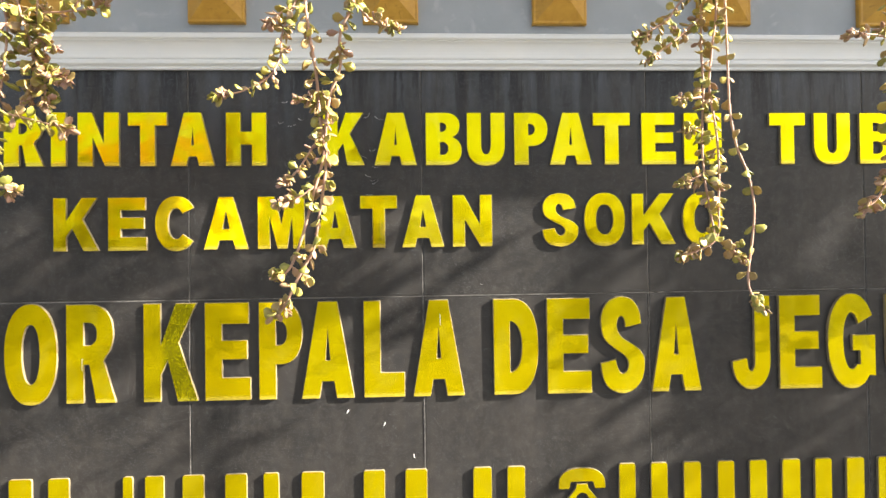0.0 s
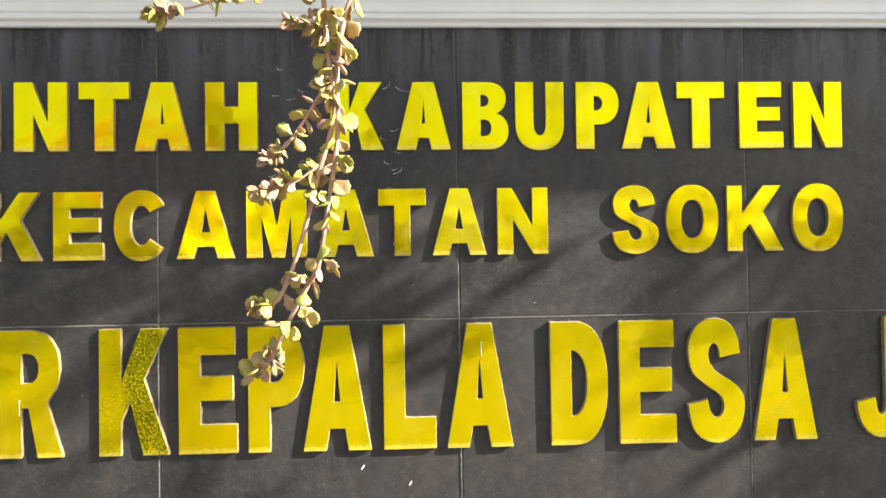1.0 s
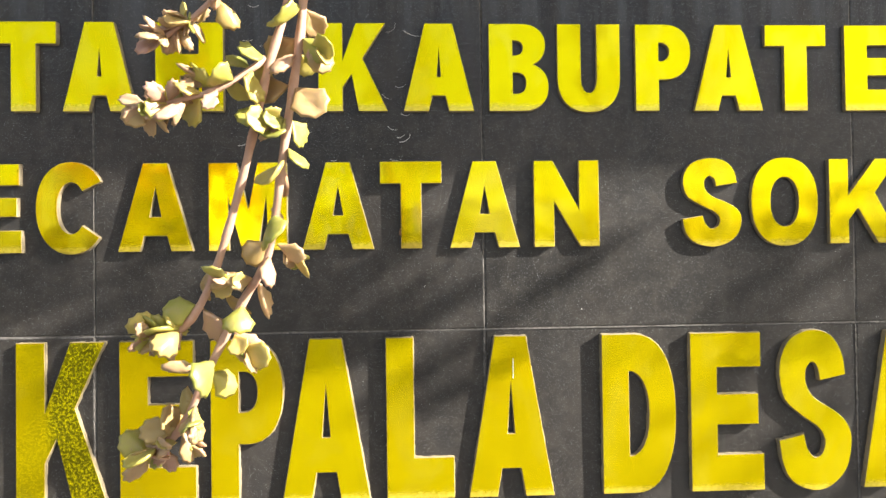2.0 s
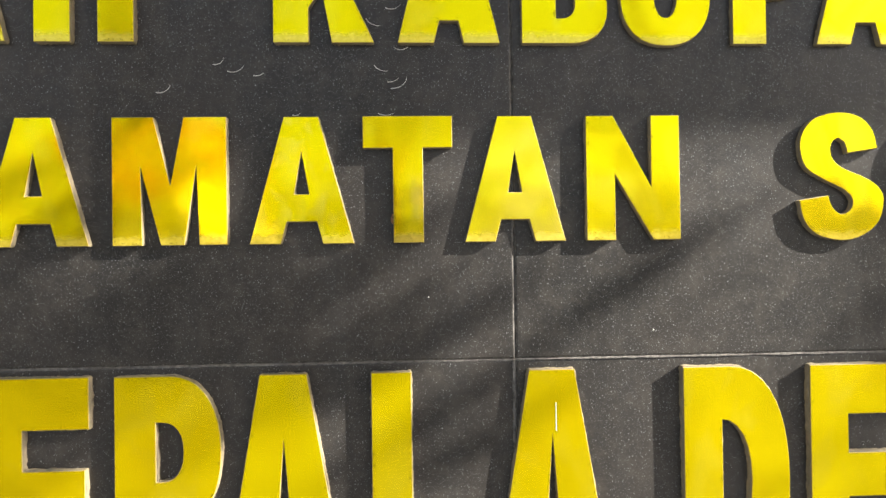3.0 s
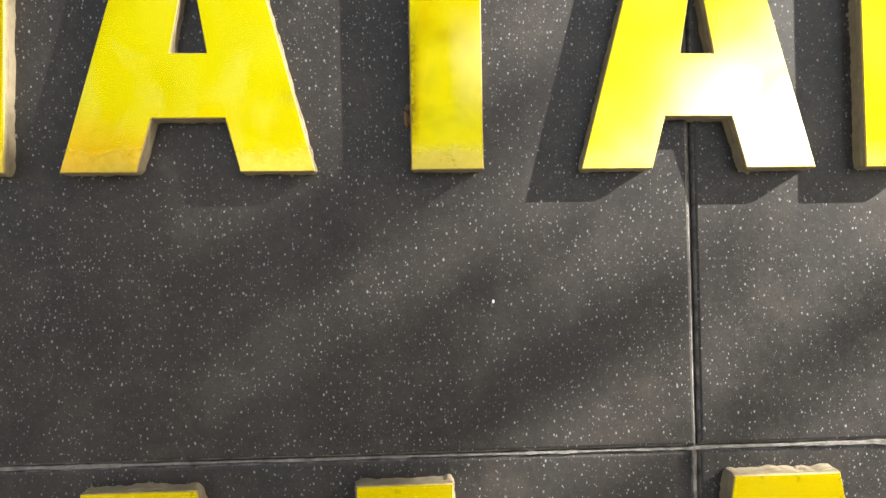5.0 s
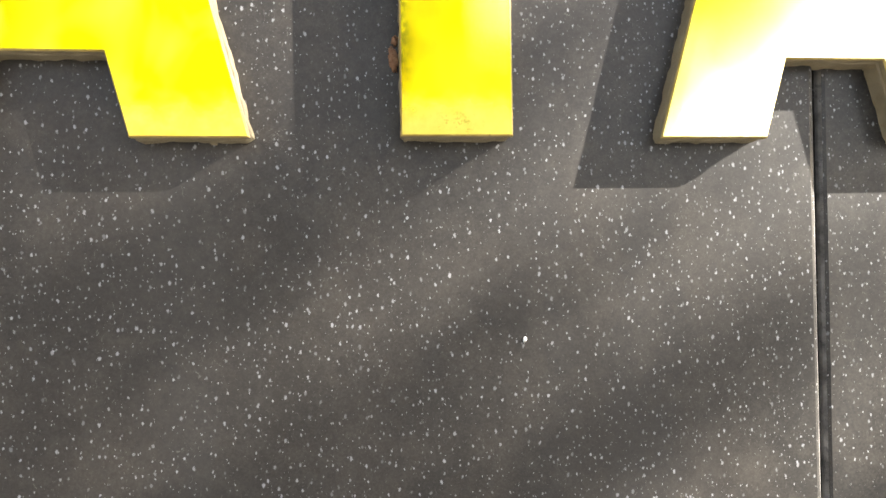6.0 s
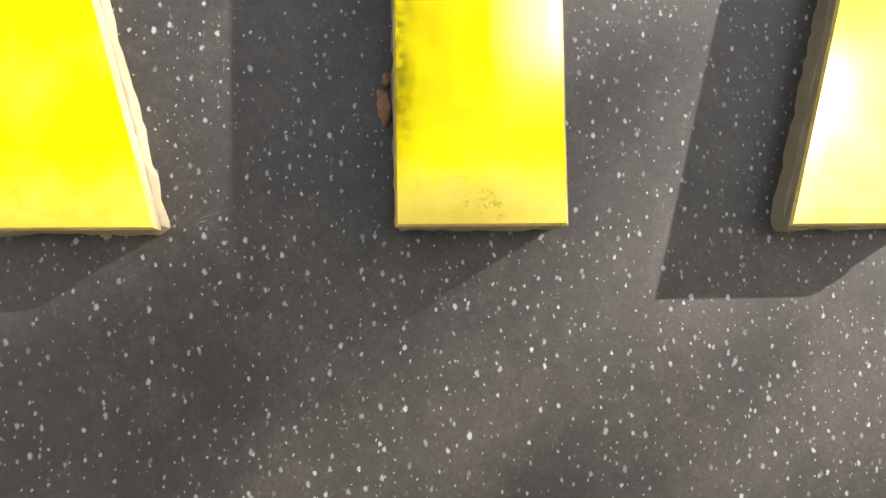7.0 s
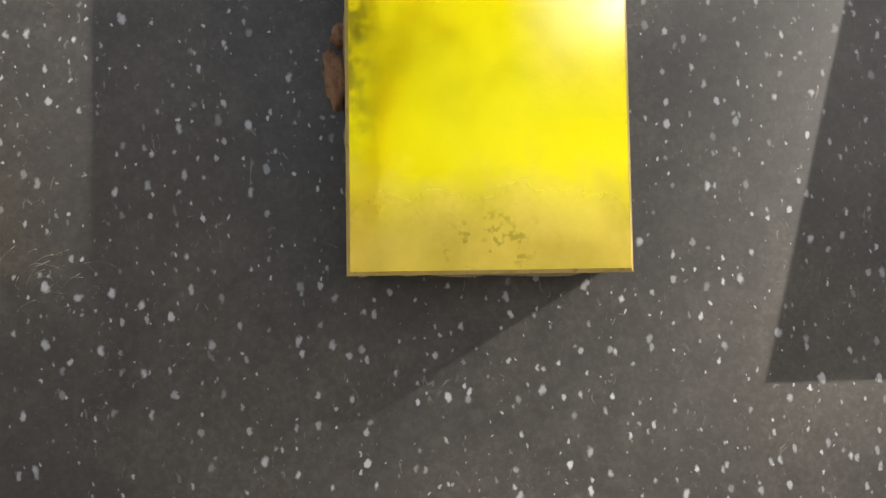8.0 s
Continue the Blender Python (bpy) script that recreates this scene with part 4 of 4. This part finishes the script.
def vine_fringe():
    """The planter edge's other growth, unseen, placed for shade, too much to count."""
    rnd = random.Random(21)
    bm = bmesh.new()
    proto = [(np.array([v.co[:] for v in me.vertices]), [tuple(p.vertices) for p in me.polygons]) for me in LEAVES[:3]]
    verts, faces = [], []
    starts = []

    def thin_here(px, py):
        """A gap kept in the fringe so that the sun reaches the second line."""
        return -0.26 < px + py * TO_SUN.x / -TO_SUN.y < 0.22

    x = X0 + 0.1
    while x < X1 - 0.1:
        x += rnd.uniform(0.22, 0.55)
        drop = rnd.uniform(0.10, 0.75)
        starts += [(x + rnd.uniform(-0.05, 0.05), drop * rnd.uniform(0.5, 1.1)) for j in range(rnd.randint(2, 4))]
    grown = []
    for x, low in starts:
        y = rnd.uniform(-0.76, -0.62)
        if x > X1 - 0.06 or thin_here(x, y):
            continue
        if -1.0 < x < 0.95:
            low = min(low, 0.6)
        line = curve_points([(x, -0.52, TOP + 0.27), (x, -0.58, TOP + 0.35), (x + rnd.uniform(-0.03, 0.03), y, TOP + 0.15), (x + rnd.uniform(-0.06, 0.06), y + rnd.uniform(-0.04, 0.04), TOP - low)], 0.018)
        tube(bm, line, 0.003, 0.0015, 4)
        spots = list(line)
        for p in line[3:]:
            if rnd.random() < 0.16:
                way = Vector((rnd.uniform(-0.35, 0.35), rnd.choice((-1, -1, 1)), rnd.uniform(-0.5, 0.1))).normalized()
                far = rnd.uniform(0.05, 0.13)
                if thin_here(p.x + way.x * far, p.y + way.y * far) or thin_here(p.x, p.y + way.y * far * 0.5):
                    continue
                twig = [p + way * far * q / 6 + Vector((0, 0, -0.03 * (q / 6) ** 2)) for q in range(7)]
                tube(bm, twig, 0.0016, 0.0010, 4)
                spots += twig[1:]
        grown.append(spots)
    # short leafy shoots, unseen, placed at the planter's lip to shade single spots
    for x, y0, y1, z in ((2.89, -0.745, -0.766, 3.08), (2.725, -0.757, -0.780, 3.045), (2.62, -0.748, -0.765, 3.035), (2.585, -0.75, -0.775, 3.09), (2.585, -0.755, -0.778, 3.085), (2.555, -0.74, -0.765, 3.075), (2.83, -0.80, -0.83, 3.02), (2.81, -0.775, -0.805, 3.015), (2.87, -0.79, -0.82, 2.99), (2.605, -0.762, -0.78, 3.085)):
        shoot = [Vector((x + rnd.uniform(-0.004, 0.004), y0 + (y1 - y0) * q / 5, z - 0.002 * q)) for q in range(6)]
        tube(bm, [Vector((x, -0.59, z + 0.02)), *shoot], 0.0018, 0.0010, 4)
        grown.append(shoot * 3)
    # longer unseen runners with dense tufts, set by sun angle to dapple the sign
    spread = [(0.36, 1.42, 0.76, 1.60)] * 54 + [(0.78, 1.45, 0.76, 1.34)] * 60 + [(-0.42, -0.27, 1.405, 1.48)] * 4 + [(-0.36, -0.225, 1.465, 1.54)] * 7 + [(-0.26, -0.08, 1.39, 1.435)] * 8
    for u0, u1, v0, v1 in spread:
        y0 = rnd.uniform(-0.79, -0.70)
        y1 = y0 - rnd.uniform(0.015, 0.045)
        x = rnd.uniform(u0, u1) - y0 * TO_SUN.x / -TO_SUN.y
        z = rnd.uniform(v0, v1) - y0 * TO_SUN.z / -TO_SUN.y
        tuft = [Vector((x + rnd.uniform(-0.006, 0.006), y0 + (y1 - y0) * q / 5, z - 0.003 * q)) for q in range(6)]
        tube(bm, curve_points([(x, -0.52, TOP + 0.27), (x, -0.58, TOP + 0.36), (x, y0 + 0.01, TOP + 0.30), (x, y0, z + 0.01), *tuft], 0.03), 0.0016, 0.0010, 4)
        grown.append(tuft * 3)
    for spots in grown:
        for p in spots:
            for j in range(2):
                d = Vector((rnd.uniform(-1, 1), rnd.uniform(-1, 1), rnd.uniform(-1, 1))).normalized()
                u = d.orthogonal().normalized()
                m = np.array(Matrix((d, u, d.cross(u))).transposed()) * rnd.uniform(0.012, 0.026)
                co, fs = rnd.choice(proto)
                base = len(verts)
                verts += (co @ m.T + np.array(p)).tolist()
                faces += [tuple(q + base for q in f) for f in fs]
    me = bpy.data.meshes.new("stems")
    bm.to_mesh(me)
    bm.free()
    n = len(me.vertices)
    verts = [v.co[:] for v in me.vertices] + verts
    faces = [tuple(p.vertices) for p in me.polygons] + [tuple(q + n for q in f) for f in faces]
    out = bpy.data.meshes.new("vine_fringe")
    out.from_pydata(verts, [], faces)
    out.materials.append(LEAF)
    tagged(new("vine_fringe", out), "fringe of leafy trailing plants along the planter edge", "plants", kind="stuff")


vine_fringe()


def ragged_strip(length, seed, thin, thick, upright):
    """A smear of grout along a joint, of uneven width and broken in places."""
    rnd = random.Random(seed)
    bm = bmesh.new()
    t, w = 0.0, thin
    rows = []
    while t < length:
        w = min(thick, max(thin, w + rnd.uniform(-1, 1) * (thick - thin) * 0.45))
        rows.append((t, -w * rnd.uniform(0.5, 1.0), w * rnd.uniform(0.3, 0.7), -0.0002 - rnd.uniform(0.0, 0.0004)))
        t += rnd.uniform(0.002, 0.006)
    last = None
    for t, a, b, y in rows:
        at = [(a, 0.0022), (a * 0.6, y), (b * 0.6, y), (b, 0.0022)]
        ring = [bm.verts.new((q, yy, t) if upright else (t, yy, q)) for q, yy in at]
        if last:
            for p in range(3):
                bm.faces.new((last[p], last[p + 1], ring[p + 1], ring[p]))
        last = ring
    bmesh.ops.recalc_face_normals(bm, faces=bm.faces[:])
    return bm


for k, z in enumerate((0.8, 1.4)):
    line = tagged(part("trim_grout_line", ragged_strip(X1 - X0, 40 + k, 0.0010, 0.0024, False), GROUT, None), "pale uneven grout line between tiles", "grout", kind="structure")
    line.location = (X0, 0, z)
for k, (x, z, long_) in enumerate(((-0.6, 1.4, 0.6), (0.6, 1.4, 0.6), (-0.6, 0.8, 0.6), (0.0, 0.8, 0.6), (0.6, 0.8, 0.6))):
    line = tagged(part("trim_grout_line", ragged_strip(long_, 60 + k, *((0.0012, 0.0026) if x == 0 else (0.0006, 0.0016)), True), TILE_RIM if x == 0 else GROUT, None), "thin broken grout line between tiles", "grout", kind="structure")
    line.location = (x - (0.0020 if x == 0 else 0.0008), -0.0013 if x == 0 else 0, z)


# ---- small things on the tiles ----
def blob(name, x, z, sx, sz, thick, material, label, category, group="", turn=0, seed=0, rough=0.18):
    rnd = random.Random(seed)
    bm = bmesh.new()
    bmesh.ops.create_icosphere(bm, subdivisions=2 if rough < 0.2 else 3, radius=1.0)
    for v in bm.verts:
        v.co *= 1 + rnd.uniform(-rough, rough)
    for f in bm.faces:
        f.smooth = True
    bmesh.ops.transform(bm, verts=bm.verts, matrix=Matrix.Diagonal((sx, thick, sz, 1)))
    ob = tagged(new(name, mesh_of(name, bm, material)), label, category, group)
    ob.matrix_basis = pose(x, -thick * 0.4 - (0.0009 if x < 0 else 0.0), z, 0, turn, 0)
    return ob


for k, (x, z, w, h, t) in enumerate(((-0.0936, 1.4690, 0.0006, 0.0009, 10), (0.153, 1.429, 0.0006, 0.0010, 5), (-0.20, 1.105, 0.0016, 0.006, 35), (-0.105, 1.070, 0.0016, 0.006, 30), (-0.03, 0.985, 0.0014, 0.006, -10))):
    blob("dropping_fleck", x, z, w, h, 0.0008, FLECK, "small white dried fleck stuck on black tile", "fleck", "flecks on the tiles", t, k)
blob("insect_case", -0.1316, 1.5525, 0.0014, 0.0036, 0.0014, RUST, "tiny brown crusted insect case beside a letter", "insect case", "", -8, 31, 0.26)

def threads():
    """Thin pale curls of dried tendril and web that cling to the tiles."""
    rnd = random.Random(5)
    bm = bmesh.new()
    curls = [(-0.300, 1.723, 0.010), (-0.318, 1.728, 0.007), (-0.377, 1.700, 0.009), (-0.137, 1.724, 0.010), (-0.130, 1.708, 0.013), (-0.133, 1.712, 0.010), (-0.137, 1.677, 0.011), (-0.234, 1.671, 0.005),
             (-0.143, 1.775, 0.012), (-0.120, 1.745, 0.008), (-0.275, 1.717, 0.008), (-0.340, 1.862, 0.016), (-0.365, 1.866, 0.012), (-0.310, 1.870, 0.008), (-0.100, 1.884, 0.022), (-0.150, 1.880, 0.012),
             (-0.355, 1.915, 0.008), (-0.130, 1.790, 0.009), (-1.020, 1.690, 0.010)]
    for x, z, r in curls:
        a, sweep_ = rnd.uniform(200, 270), rnd.uniform(60, 110)
        line = [Vector((x + r * math.cos(radians(a + sweep_ * k / 9)) * 1.25, -0.0014, z + r * math.sin(radians(a + sweep_ * k / 9)))) for k in range(10)]
        tube(bm, line, 0.00036, 0.00016, 4)
    web = bmesh.new()
    for cx, cz, spread, n in ((-0.17, 1.515, 0.012, 12), (-0.09, 1.49, 0.03, 26), (-0.15, 1.475, 0.03, 26), (-0.08, 1.535, 0.012, 12), (-0.11, 1.50, 0.06, 30), (-0.10, 1.523, 0.012, 8), (-0.163, 1.527, 0.004, 34), (-0.066, 1.527, 0.004, 8)):
        for j in range(n):
            x, z = cx + rnd.uniform(-spread, spread), cz + rnd.uniform(-spread, spread) * 0.7
            r, a, sweep_ = rnd.uniform(0.0008, 0.0035), rnd.uniform(0, 360), rnd.uniform(30, 160)
            line = [Vector((x + r * math.cos(radians(a + sweep_ * k / 7)) * 1.3 + rnd.uniform(-1, 1) * 0.00015, -0.0011, z + r * math.sin(radians(a + sweep_ * k / 7)))) for k in range(8)]
            tube(web, line, 0.00007, 0.00004, 4)
    tagged(part("web_threads", web, WEB, None), "faint grey threads of old web on the tiles", "web", kind="stuff")
    tagged(part("dried_tendrils", bm, FLECK, None), "thin pale curls of dried tendril on the tiles", "tendrils", kind="stuff")


threads()

blob("insect_case", -0.1311, 1.5578, 0.0010, 0.0015, 0.0012, RUST, "tiny brown crusted insect case beside a letter", "insect case", "", 5, 32, 0.26)

# ---- the tiles, last ----
TILE_W, GAP = 0.6, 0.0016
tile_cache = {}
for row, (z0, z1) in enumerate(((0.2, 0.8), (0.8, 1.4), (1.4, 2.0))):
    for col in range(-4, 8):
        x0 = col * TILE_W
        key = "tile"
        if key not in tile_cache:
            tile_bm = box(bmesh.new(), GAP / 2, TILE_W - GAP / 2, 0.0, 0.010, GAP / 2, 0.6 - GAP / 2)
            front = [e for e in tile_bm.edges if all(v.co.y < 0.001 for v in e.verts)]
            bmesh.ops.bevel(tile_bm, geom=front, offset=0.0022, segments=3, affect="EDGES", profile=0.45)
            tile_bm.normal_update()
            for f in tile_bm.faces:
                if abs(f.normal.y) < 0.72 and f.calc_center_median().y < 0.004:
                    f.material_index = 1
            tile_cache[key] = mesh_of("tile", tile_bm, TILE)
            tile_cache[key].materials.append(TILE_RIM)
        ob = part("tile", tile_cache[key], TILE, wall)
        ob.matrix_basis = pose(x0, random.uniform(-0.0003, 0.0003) - (0.0009 if col < 0 else 0.0), z0, random.uniform(-0.12, 0.12), 0, random.uniform(-0.12, 0.12))
